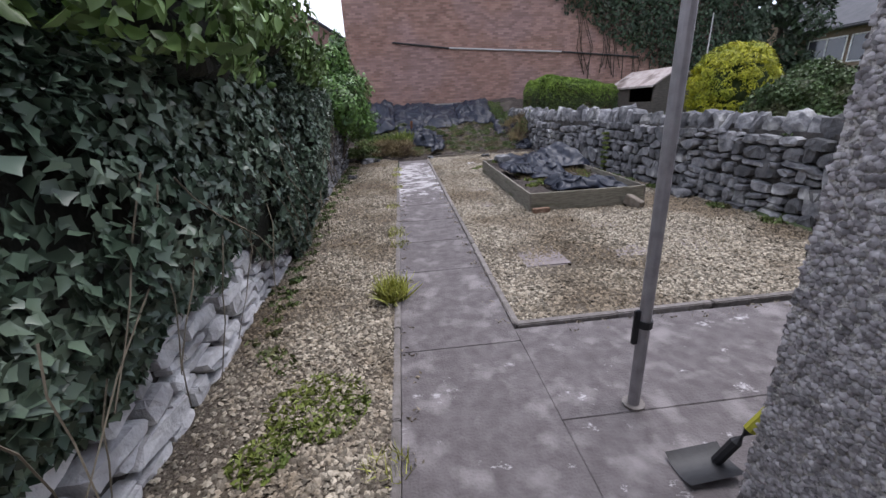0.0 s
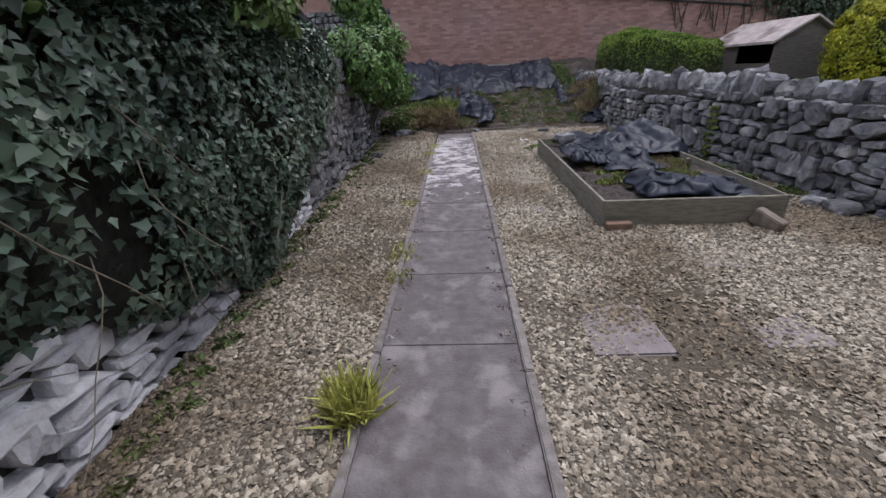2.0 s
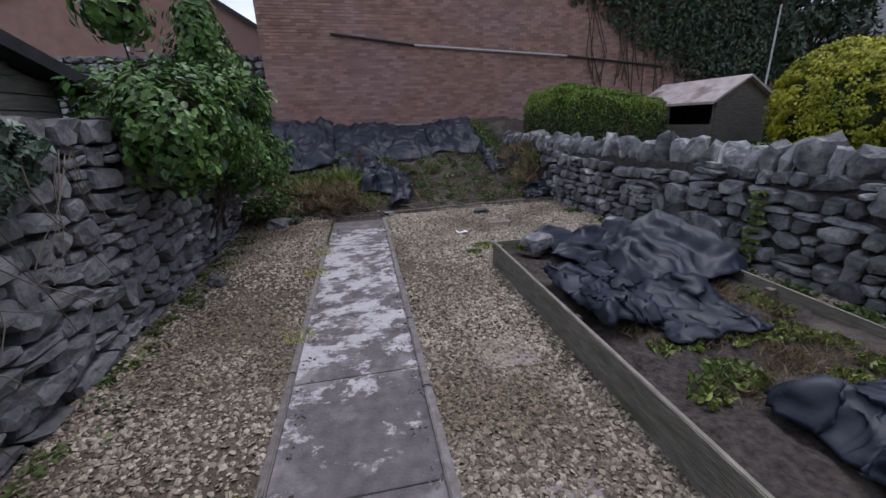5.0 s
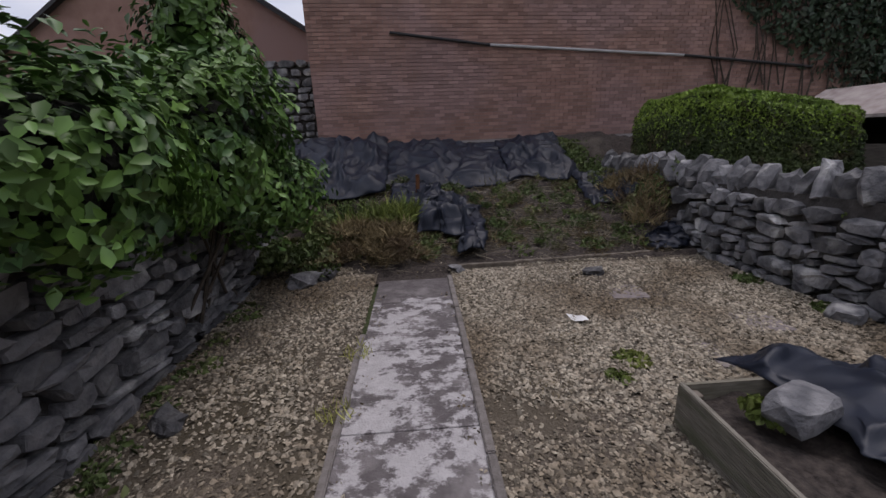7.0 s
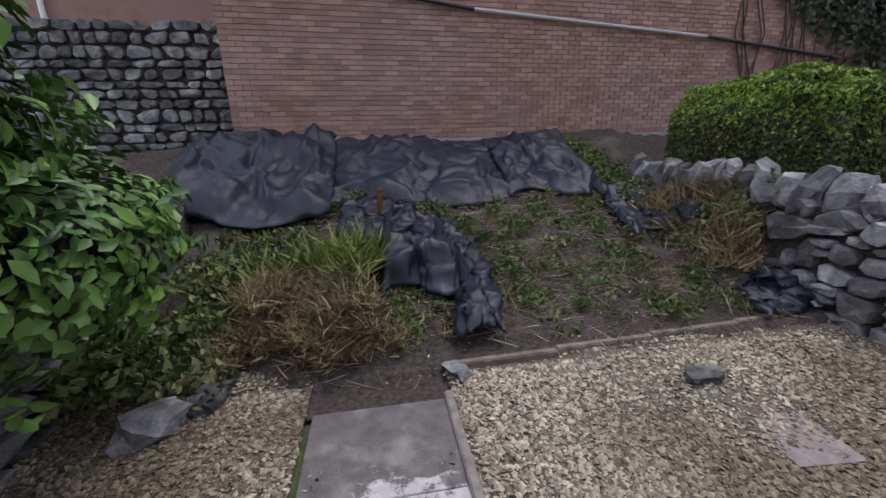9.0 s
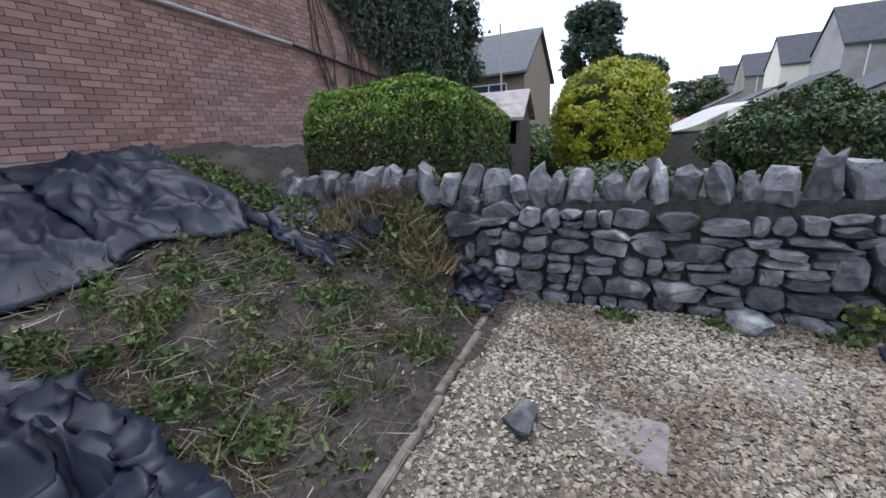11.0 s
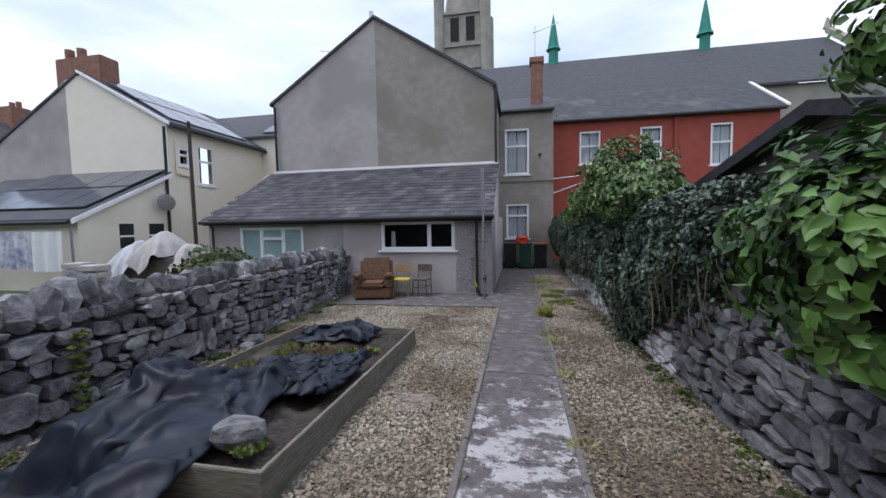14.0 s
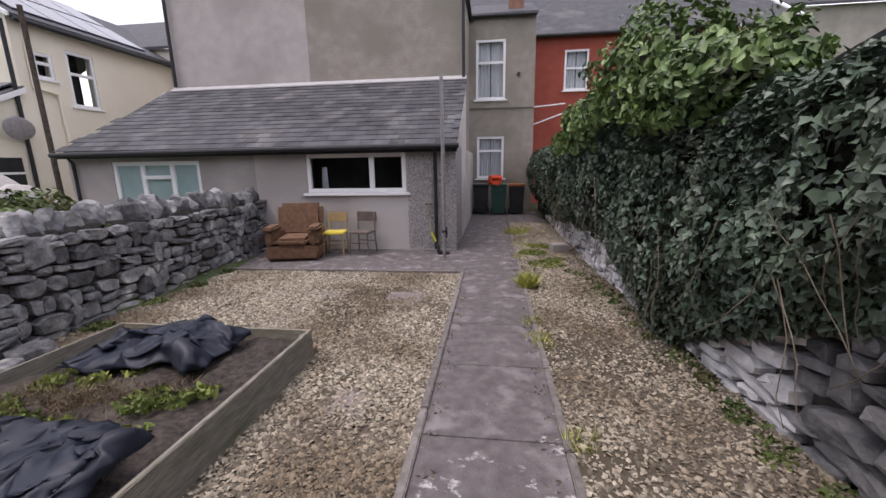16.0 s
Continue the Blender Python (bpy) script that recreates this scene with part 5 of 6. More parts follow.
# ---- planting ----
def ivy():
    top = thing("ivy_hedge", "dense dark green ivy hanging over the old wall", "ivy")
    low = lambda y: 0.55 + 0.22 * noise.noise(Vector((y * 1.1, 3, 0))) + 0.45 * max(0.0, y - 5.8) + (0.16 if 0.4 < y < 3.3 else 0) - 0.42 * max(0.0, 1 - abs(y - 4.7) / 1.2)
    high = lambda y: 2.02 + 0.2 * noise.noise(Vector((y * 0.8, 9, 0))) + 0.2 * math.exp(-((y - 4.2) / 1.8) ** 2)
    Y0, Y1 = -5.5, 7.95

    def surf(y, t, k=1.0):
        """t from 0 low on the face to 1 at the top of the face, to 1.6 over the back."""
        b, h = low(y), high(y) * (1.0 if y < 7.0 else 1 - 0.1 * (y - 7.0))
        taper = 1.0 if y < 6.4 else max(0.3, 1 - 0.45 * (y - 6.4))
        out = (0.40 + 0.16 * noise.noise(Vector((y * 0.9, t * 2.1, 2)))) * taper
        if t <= 1:
            z = b + (h - b) * t
            x = left_x(y) + out * math.sin(math.pi * (0.12 + 0.62 * t)) * k
        else:
            a = (t - 1) / 0.6
            x = left_x(y) + out * 0.75 * k * (1 - a) - 1.2 * a
            z = h + 0.16 * math.sin(a * 3.1)
        return Vector((x, y, z))
    # closed sheet behind the leaves, standing in for stems and the shade between them
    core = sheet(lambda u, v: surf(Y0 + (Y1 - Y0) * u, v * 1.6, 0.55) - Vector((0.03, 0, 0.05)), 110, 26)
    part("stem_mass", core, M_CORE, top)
    rng = np.random.default_rng(2)
    pts, nr = [], []
    for _ in range(74000):
        y, t = rng.uniform(Y0, Y1), rng.uniform(-0.06, 1.6)
        p = surf(y, t)
        lump = noise.noise(Vector((y * 3.2, t * 4.2, 5)))
        n = Vector((1, 0, 0.25)) if t < 0.8 else Vector((0.3, 0, 1))
        p += n * (0.11 * lump + 0.04 * rng.uniform(-1.6, 0.6))
        if noise.noise(Vector((y * 2.0, t * 3.0, 11))) < -0.27 and rng.uniform() < 0.6:
            continue
        if 1.8 < y < 3.6 and t < 0.42 + 0.15 * noise.noise(Vector((y * 1.7, 0, 8))) and rng.uniform() < 0.72:
            continue
        pts.append(p)
        nr.append(n)
    cloud("leaves", pts, nr, 0.064, M_IVY, top, IVY_LEAF, 0.55, 0.4)
    bm = bmesh.new()
    r2 = random.Random(4)
    for _ in range(70):
        y = r2.uniform(-1, 8.3)
        p = surf(y, r2.uniform(0.1, 0.6)) + Vector((0.03, 0, 0))
        q = [p]
        d = Vector((0.02, r2.uniform(-0.25, 0.25), -0.25))
        for k in range(5):
            d += Vector((r2.uniform(-.06, .05), r2.uniform(-.1, .1), r2.uniform(-0.05, 0.05)))
            q.append(q[-1] + d * 0.5)
        q = [v for v in q if v.z > 0.05 and v.x > left_x(v.y) + 0.03]
        if len(q) > 2:
            add_tube(bm, q, 0.0042, 4, 0.0025)
    tagged(part("trailing_stems", bm, M_STEM, top), kind="stuff")
    # privet growing out of the top
    pv = thing("privet_bush", "fresh green privet bush rising above the ivy", "bush")
    P, N = [], []
    for c, r, s in (((-1.5, 3.9, 2.5), (0.7, 1.2, 0.72), 5), ((-1.3, 2.3, 2.15), (0.6, 1.1, 0.55), 6), ((-1.5, 5.2, 2.2), (0.6, 0.8, 0.45), 7)):
        p, n = ellipsoid_points(4600, c, r, s, -0.5, 0.25, 0.6)
        P.append(p), N.append(n)
        # dark filler blob: twigs and their shade as one painted surface
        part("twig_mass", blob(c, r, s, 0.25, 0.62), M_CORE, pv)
    cloud("leaves", np.concatenate(P), np.concatenate(N), 0.075, M_PRIVET, pv, OVAL_LEAF, 0.8, 0.4)


ivy()


def shrub():
    top = thing("shrub", "leafy light green shrub leaning over the stone wall", "shrub")
    P, N = [], []
    for c, r, n, s in (((-1.45, 10.95, 1.85), (0.72, 1.05, 0.72), 7200, 21), ((-1.5, 11.4, 2.5), (0.42, 0.5, 0.6), 2800, 22), ((-1.42, 11.2, 3.0), (0.27, 0.3, 0.5), 1300, 26),
                       ((-1.15, 11.7, 1.35), (0.5, 0.85, 0.5), 2600, 23), ((-1.85, 9.95, 1.9), (0.42, 0.72, 0.48), 2300, 24), ((-1.2, 9.35, 1.76), (0.46, 0.6, 0.52), 2600, 25), ((-1.4, 9.2, 2.72), (0.25, 0.3, 0.25), 420, 27)):
        p, q = ellipsoid_points(n, c, r, s, -0.95, 0.3, 0.55)
        P.append(p), N.append(q)
        # dark blob in place of twigs, coloured for the shade within the shrub
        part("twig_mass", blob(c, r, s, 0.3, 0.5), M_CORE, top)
    cloud("leaves", np.concatenate(P), np.concatenate(N) + np.array((0, 0, 0.5)), 0.077, M_SHRUB, top, OVAL_LEAF, 0.6, 0.4)
    rng = random.Random(6)
    for i in range(9):
        a = Vector((-1.75 + rng.uniform(-.2, .2), 11.0 + rng.uniform(-.5, .5), 0.3))
        b = Vector((-1.4 + rng.uniform(-.6, .6), 11 + rng.uniform(-1.3, 1.3), rng.uniform(1.6, 2.9)))
        part("stem", tube([a, (a + b) / 2 + Vector((rng.uniform(-.1, .1), 0, 0.1)), b], 0.018, 6, 0.006), M_BARK, top)
    part("stem", tube([(-1.6, 9.9, 1.6), (-1.5, 9.5, 2.2), (-1.4, 9.2, 2.75)], 0.014, 6, 0.005), M_BARK, top)


shrub()


def clipped_hedge():
    """Flat-topped clipped conifer hedge."""
    top = thing("clipped_hedge", "clipped green conifer hedge, darker and browner down its sides", "hedge")
    x0, x1, y0, y1, z0, z1 = 4.5, 7.3, 13.0, 15.3, 0.8, 2.36
    rng = np.random.default_rng(7)
    c, r = np.array(((x0 + x1) / 2, (y0 + y1) / 2, (z0 + z1) / 2)), np.array(((x1 - x0) / 2, (y1 - y0) / 2, (z1 - z0) / 2))

    def shape(d):
        q = np.sign(d) * np.abs(d) ** 0.5
        q /= np.linalg.norm(q, 5)
        k = 1 + 0.09 * noise.noise(Vector(d) * 2.6 + Vector((3, 1, 0)))
        p = c + q * r * k
        p[2] += max(0.0, (p[2] - 1.3)) * (0.16 - 0.15 * (p[0] - 4.4) - 0.02 * (p[1] - 13))
        return p
    bm = bmesh.new()
    bmesh.ops.create_icosphere(bm, subdivisions=4, radius=1.0)
    for v in bm.verts:
        p = shape(np.array(v.co.normalized()))
        v.co = Vector(c + (p - c) * 0.93)
    # dark filler so gaps in the sprays read as shade
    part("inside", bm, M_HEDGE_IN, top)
    faces = {"sprays": ([], []), "side_sprays": ([], [])}
    for _ in range(64000):
        q = rng.uniform(-1, 1, 3)
        k = rng.choice(3, p=(0.27, 0.33, 0.40))
        q[k] = math.copysign(1.0, q[k]) if k < 2 else 1.0
        d = np.sign(q) * np.abs(q) ** (1 / 0.5)
        w = shape(d)
        # top and upper sprays get the paler green, lower side sprays the darker mix
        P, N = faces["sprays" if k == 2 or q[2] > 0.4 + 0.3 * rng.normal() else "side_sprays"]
        P.append(w - (w - c) * rng.uniform(0, 0.05))
        N.append(q * (np.abs(q) > 0.98) + np.array((0, 0, 0.3)))
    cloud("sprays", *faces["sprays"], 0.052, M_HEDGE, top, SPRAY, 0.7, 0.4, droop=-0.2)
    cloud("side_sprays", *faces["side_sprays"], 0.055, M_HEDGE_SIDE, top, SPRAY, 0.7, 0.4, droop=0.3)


clipped_hedge()


def golden_bush():
    top = thing("golden_conifer", "rounded golden yellow conifer bush in the next garden", "bush")
    c, r = (9.95, 11.75, 1.68), (1.12, 1.12, 1.3)
    # dark green filler painting the shade between the lobes
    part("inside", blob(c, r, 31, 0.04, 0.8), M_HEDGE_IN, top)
    P, N = [], []
    lobes, dirs = ellipsoid_points(620, c, r, 31, -0.8, 0.04, 1.0)
    for i, (e, d) in enumerate(zip(lobes, dirs)):
        k = 0.10 + 0.07 * ((i * 0.618) % 1)
        p, q = ellipsoid_points(50, e - 0.06 * d, (k, k, k * 0.8), 700 + i, -1, 0.1, 0.7)
        P.append(p), N.append(q * 0.12 + d)
    cloud("sprays", np.concatenate(P), np.concatenate(N) + np.array((0, 0, 0.25)), 0.07, M_GOLD, top, SPRAY, 0.6, 0.4, droop=-0.3)
    part("trunk", tube([(10.1, 11.75, 0.2), (10.1, 11.75, 1.0)], 0.12, 8), M_BARK, top)


golden_bush()


def dark_hedge(x0, x1, y0, y1, z1, seed, material, n, label):
    top = thing("garden_hedge", label, "hedge", group="neighbour hedges")
    c, r = ((x0 + x1) / 2, (y0 + y1) / 2, z1 / 2 + 0.1), ((x1 - x0) / 2, (y1 - y0) / 2, z1 / 2)
    # filler blob coloured as the shade behind the leaves
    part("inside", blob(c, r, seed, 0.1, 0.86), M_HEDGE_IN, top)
    P, N = ellipsoid_points(n, c, r, seed, -0.7, 0.16, 0.85)
    cloud("leaves", P, N, 0.075, material, top, OVAL_LEAF, 0.8, 0.4)


dark_hedge(8.3, 10.5, 7.2, 10.0, 1.95, 41, M_DHEDGE, 15000, "dark green trimmed hedge behind the stone wall")
dark_hedge(7.0, 9.0, 10.4, 12.9, 1.0, 42, M_DHEDGE, 6000, "low dark shrubs behind the stone wall")
dark_hedge(5.5, 7.0, 3.6, 5.4, 1.35, 43, M_WEED, 3500, "low scrubby weeds behind the stone wall")
dark_hedge(10.6, 13.5, 12.6, 15.5, 1.7, 44, M_PRIVET, 5000, "pale green shrubs beside the shed")


def tree(at, height, r, material, n, seed, label, leaf=0.25, conical=False, low=0.25):
    top = thing("tree", label, "tree")
    x, y, z = at
    part("trunk", tube([(x, y, z), (x + 0.1, y, z + height * 0.4), (x, y, z + height * 0.85)], r * 0.09, 9, r * 0.02), M_BARK, top)
    rng = random.Random(seed)
    P, N = [], []
    for i in range(48):
        t = rng.uniform(low, 1.0)
        rad = r * (1.05 - t) * 1.1 if conical else r * math.sqrt(max(0.05, 1 - ((t - 0.6) / 0.45) ** 2))
        a = rng.uniform(0, math.tau)
        e = Vector((x + math.cos(a) * rad * 0.65, y + math.sin(a) * rad * 0.65, z + height * min(t, 0.93)))
        part("limb", tube([(x, y, z + height * max(0.15, t - 0.15)), e], r * 0.025, 5, 0.02), M_BARK, top)
        p, q = ellipsoid_points(n // 48, e, (r * 0.27, r * 0.27, height * 0.075), seed + i, -1, 0.35, 0.35)
        P.append(p), N.append(q)
    cloud("crown", np.concatenate(P), np.concatenate(N), leaf, material, top, SPRAY, 0.9, 0.4)


tree((41, 15.0, 0), 11.0, 3.2, M_DTREE, 15000, 51, "tall dark evergreen tree beyond the gardens", 0.45)
tree((47, 11.0, 0), 7.5, 3.0, M_DHEDGE, 9000, 52, "green broadleaf tree beyond the gardens", 0.4)
tree((18.5, 19.5, 0), 8.5, 2.3, M_DTREE, 9000, 53, "tall dark conifer beside the brick building", 0.3, False, 0.1)
tree((14.8, 18.6, 0), 9.5, 2.0, M_DTREE, 9000, 54, "dark ivy-clad tree against the brick building", 0.28, False, 0.1)
for i, (x, y) in enumerate(((75, -3), (90, 8), (110, 2), (130, 14), (150, 0))):
    tree((x, y + 6, 0), 6.5, 5.0, M_DHEDGE, 2500, 60 + i, "distant green tree at the end of the row", 0.7)


def wall_creeper():
    top = thing("wall_creeper", "dark creeper spreading over the brick wall", "creeper")
    rng = np.random.default_rng(12)
    P = []
    while len(P) < 15000:
        x, z = rng.uniform(6.0, 15.2), rng.uniform(2.6, 8.4)
        edge = 9.6 - (z - 3.3) * 1.75 + 0.7 * noise.noise(Vector((x, z * 1.3, 4)))
        dens = (x - edge) / 1.8
        if rng.uniform(0.0, 1) < dens:
            P.append((x, 16.46 + 0.08 * (x + 1.75) - 0.06 - 0.3 * rng.uniform(0, 1) * min(1, max(0, dens)), z))
    cloud("leaves", P, np.tile((0, -1.0, 0.2), (len(P), 1)), 0.13, M_DTREE, top, OVAL_LEAF, 0.7, 0.4)
    bm = bmesh.new()
    r = random.Random(3)
    for i in range(40):
        x = r.uniform(7.5, 14)
        y = 16.46 + 0.08 * (x + 1.75) - 0.05
        add_tube(bm, [(x, y, 2.0 + r.uniform(0, 1)), (x + r.uniform(-.4, .2), y, 3.6), (x + r.uniform(-1.2, .3), y, 5.5 + r.uniform(0, 2))], 0.02, 5, 0.006)
    tagged(part("stems", bm, M_BARK, top), kind="stuff")


wall_creeper()


def tufts(name, label, cat, spots, blade, material, seed, template=BLADE, spread=0.5, up=1.0):
    """Grass or weeds in patches: spots of (x, y, radius, count, lift)."""
    rng = np.random.default_rng(seed)
    P = []
    for x, y, r, n, lift in spots:
        a, d = rng.uniform(0, math.tau, n), r * np.sqrt(rng.uniform(0, 1, n))
        for i in range(n):
            px, py = x + d[i] * math.cos(a[i]), y + d[i] * math.sin(a[i])
            P.append((px, py, gz(px, py) + 0.02 + lift))
    n = len(P)
    rngn = np.random.default_rng(seed + 1)
    top = thing(name, label, cat, kind="stuff")
    out = rngn.normal(0, 1, (n, 3)) * np.array((1, 1, 0.15))
    tv, tf = template
    tv = np.array(tv, float)
    u = rngn.normal(0, spread, (n, 3))
    u[:, 2] = up * (0.5 + rngn.uniform(0, 1, n))
    u /= np.linalg.norm(u, axis=1)[:, None]
    s = np.cross(u, out)
    s /= np.linalg.norm(s, axis=1)[:, None] + 1e-9
    w = np.cross(s, u)
    sz = blade * rngn.uniform(0.5, 1.25, n)
    v = np.array(P)[:, None] + sz[:, None, None] * (tv[None, :, 0:1] * s[:, None] + tv[None, :, 1:2] * u[:, None] + tv[None, :, 2:3] * w[:, None])
    return raw("blades", v.reshape(-1, 3), [np.asarray(f)[None] + (np.arange(n) * len(tv))[:, None] for f in tf], material, top, "stuff")


rs = random.Random(17)
tufts("grass_tuft", "bright yellow-green grass tuft beside the path", "grass", [(-0.2, 3.28, 0.12, 520, 0)], 0.2, M_TUFT, 71, spread=0.45)
tufts("path_grass", "thin green grass along the path kerb", "grass",
      [(-0.2 + rs.uniform(-.06, .06), y + rs.uniform(-.1, .1), 0.12, 70, 0) for y in (1.4, 4.7, 5.0, 5.3, 6.6, 8.2, 9.6, 10.2)] + [(-0.35, 0.4, 0.3, 160, 0), (-0.25, -1.2, 0.3, 500, 0), (-0.4, -1.7, 0.35, 400, 0)], 0.085, M_TUFT, 72)
tufts("ground_weeds", "low green clover patch in the gravel", "weeds",
      [(-0.62, 1.95, 0.30, 700, 0), (-0.85, 1.6, 0.16, 250, 0), (-0.5, 1.05, 0.28, 600, 0), (-0.7, 0.4, 0.25, 500, 0)], 0.05, M_GRASS, 73, OVAL_LEAF, 1.2, 0.6)
tufts("wall_foot_weeds", "green weeds along the foot of the old wall", "weeds",
      [(left_x(y) + 0.06 + abs(rs.gauss(0, .12)), y + rs.uniform(-.1, .1), rs.uniform(.05, .14), rs.randrange(6, 44), 0) for y in [2.5 + 0.13 * k for k in range(70)]], 0.06, M_WEED, 74, OVAL_LEAF, 1.0, 0.8)
tufts("wall_foot_grass", "straggling weeds along the foot of the stone wall", "weeds",
      [(right_x(y) - 0.1 - rs.uniform(0, .12), y, 0.15, 90, 0) for y in (2.8, 3.6, 4.4, 5.2, 6.6, 7.3, 7.8, 8.3, 8.6, 9.2, 9.8, 10.5, 11.3)], 0.09, M_WEED, 75, OVAL_LEAF, 0.9, 0.9)
tufts("climbing_weed", "pale green bindweed climbing the stone wall", "weeds",
      [(right_x(8.4) - 0.03, 8.4, 0.07, 40, z) for z in (0.0, .1, .2, .3, .4, .5, .6, .7, .8)] + [(right_x(9.6) - 0.05, 9.6, 0.13, 60, z) for z in (0, 0.1, 0.2)], 0.075, M_GRASS, 76, OVAL_LEAF, 1.0, 0.4)
tufts("gravel_weeds", "small green weed growing through the gravel", "weeds", [(1.95, 9.95, 0.13, 110, 0), (1.75, 9.75, 0.09, 60, 0)], 0.07, M_GRASS, 77, OVAL_LEAF, 0.9, 0.7)
tufts("dead_gravel_grass", "thin dry brown moss and grass over the gravel", "grass",
      [(rs.uniform(0.9, 4.2), rs.uniform(3, 12), rs.uniform(.1, .35), 70, 0) for _ in range(46)] + [(rs.uniform(-1.1, -.3), rs.uniform(2, 12), rs.uniform(.1, .3), 70, 0) for _ in range(30)] + [(right_x(y) - .3, y, .25, 120, 0) for y in (4, 5, 6, 7, 8)], 0.04, M_DRYGRASS, 78, spread=1.2)
tufts("bank_weeds", "patchy green weeds over the bank soil", "weeds",
      [(rs.uniform(-1.4, 4.1), rs.uniform(12.5, 15.0), rs.uniform(.05, .2), 60, 0.02 + rs.uniform(0, .07)) for _ in range(210)] + [(3.3 + rs.uniform(-.5, .8), 15.3 + rs.uniform(-.6, .8), .3, 240, .03 + rs.uniform(0, .12)) for _ in range(16)]
      + [(4.05 + rs.uniform(-.35, .15), 13 + .12 * i, .22, 120, .02 + rs.uniform(0, .2)) for i in range(17)], 0.062, M_WEED, 79, OVAL_LEAF, 1.0, 0.8)
tufts("bank_sprigs", "leafy green sprigs standing on the bank soil", "weeds",
      [(rs.uniform(0.9, 3.9), rs.uniform(12.5, 14.8), rs.uniform(.06, .14), 34, 0.0) for _ in range(34)], 0.13, M_WEED, 92, spread=0.6)
tufts("bank_grass", "matted dry grass over the bank soil", "grass",
      [(rs.uniform(-1.3, 4.0), rs.uniform(12.3, 15.2), rs.uniform(.08, .2), 40, 0.02) for _ in range(120)], 0.14, M_DRYGRASS, 80, spread=1.3)
tufts("wall_end_thicket", "tangled brown and green growth at the wall's end", "weeds",
      [(3.95 + rs.uniform(-.3, .2), 12.85 + rs.uniform(-.1, 1.5), .16, 110, rs.uniform(0, .25)) for _ in range(18)], 0.2, M_DRYGRASS, 93, spread=0.8)
tufts("dry_stalks", "pale dead stalks strewn over the bank soil", "stalks",
      [(rs.uniform(-0.6, 3.9), rs.uniform(12.3, 14.9), .4, 34, 0.04) for _ in range(110)], 0.24, M_STALK, 87, STALK, spread=2.2, up=0.35)
tufts("soil_crumbs", "small stones and crumbs on the bank soil", "debris",
      [(rs.uniform(-0.6, 3.9), rs.uniform(12.3, 14.9), .5, 30, 0.02) for _ in range(60)], 0.028, M_GRAVEL, 88, OVAL_LEAF, spread=2.0, up=0.5)
tufts("path_debris", "stray chippings and dry leaves along the path edges", "debris",
      [(-0.1 + rs.uniform(0, .05), y * 0.3, .07, 9, 0.002) for y in range(3, 39)] + [(0.68 + rs.uniform(-.05, .03), y * 0.3, .07, 12, 0.002) for y in range(9, 39)] + [(1.2 + y * .25, 2.52, .08, 8, 0) for y in range(14)], 0.026, M_GRAVEL, 89, OVAL_LEAF, spread=2.0, up=0.4)
tufts("grass_heap", "heap of dead brown cuttings at the path end", "grass",
      [(-0.25 + rs.uniform(-.45, .45), 12.75 + rs.uniform(-.35, .4), 0.25, 260, 0.05 + rs.uniform(0, .28)) for _ in range(22)], 0.16, M_DRYGRASS, 81, spread=1.3)
tufts("long_grass", "long green grass beside the heap of cuttings", "grass",
      [(-0.05, 13.35, 0.3, 380, 0.2), (0.2, 13.55, 0.2, 220, 0.15), (-0.6, 13.4, 0.3, 260, 0.1)], 0.34, M_GRASS, 82, spread=0.8)
tufts("left_weeds", "leafy weeds under the shrub", "weeds", [(-1.3 + rs.uniform(-.4, .5), 12.6 + rs.uniform(-.5, 1.2), .3, 150, rs.uniform(0, .35)) for _ in range(16)], 0.08, M_WEED, 83, OVAL_LEAF, 1.0, 0.8)
tufts("bed_weeds", "dry brown and green weeds on the bed soil", "weeds",
      [(rs.uniform(2.1, 3.5), rs.uniform(6.4, 7.8), rs.uniform(.12, .3), 170, 0.19) for _ in range(26)], 0.075, M_DRYGRASS, 84, spread=1.0)
tufts("bed_green", "small green plants on the bed soil", "weeds",
      [(2.3, 7.9, .1, 60, .3), (2.15, 9.0, .13, 160, .27), (2.5, 6.7, .15, 90, .2), (3.2, 7.0, .15, 90, .2), (2.6, 7.3, .12, 80, .2)] + [(rs.uniform(2.0, 3.5), rs.uniform(6.3, 7.9), .1, 45, .2) for _ in range(22)], 0.06, M_GRASS, 85, OVAL_LEAF, 0.9, 0.8)


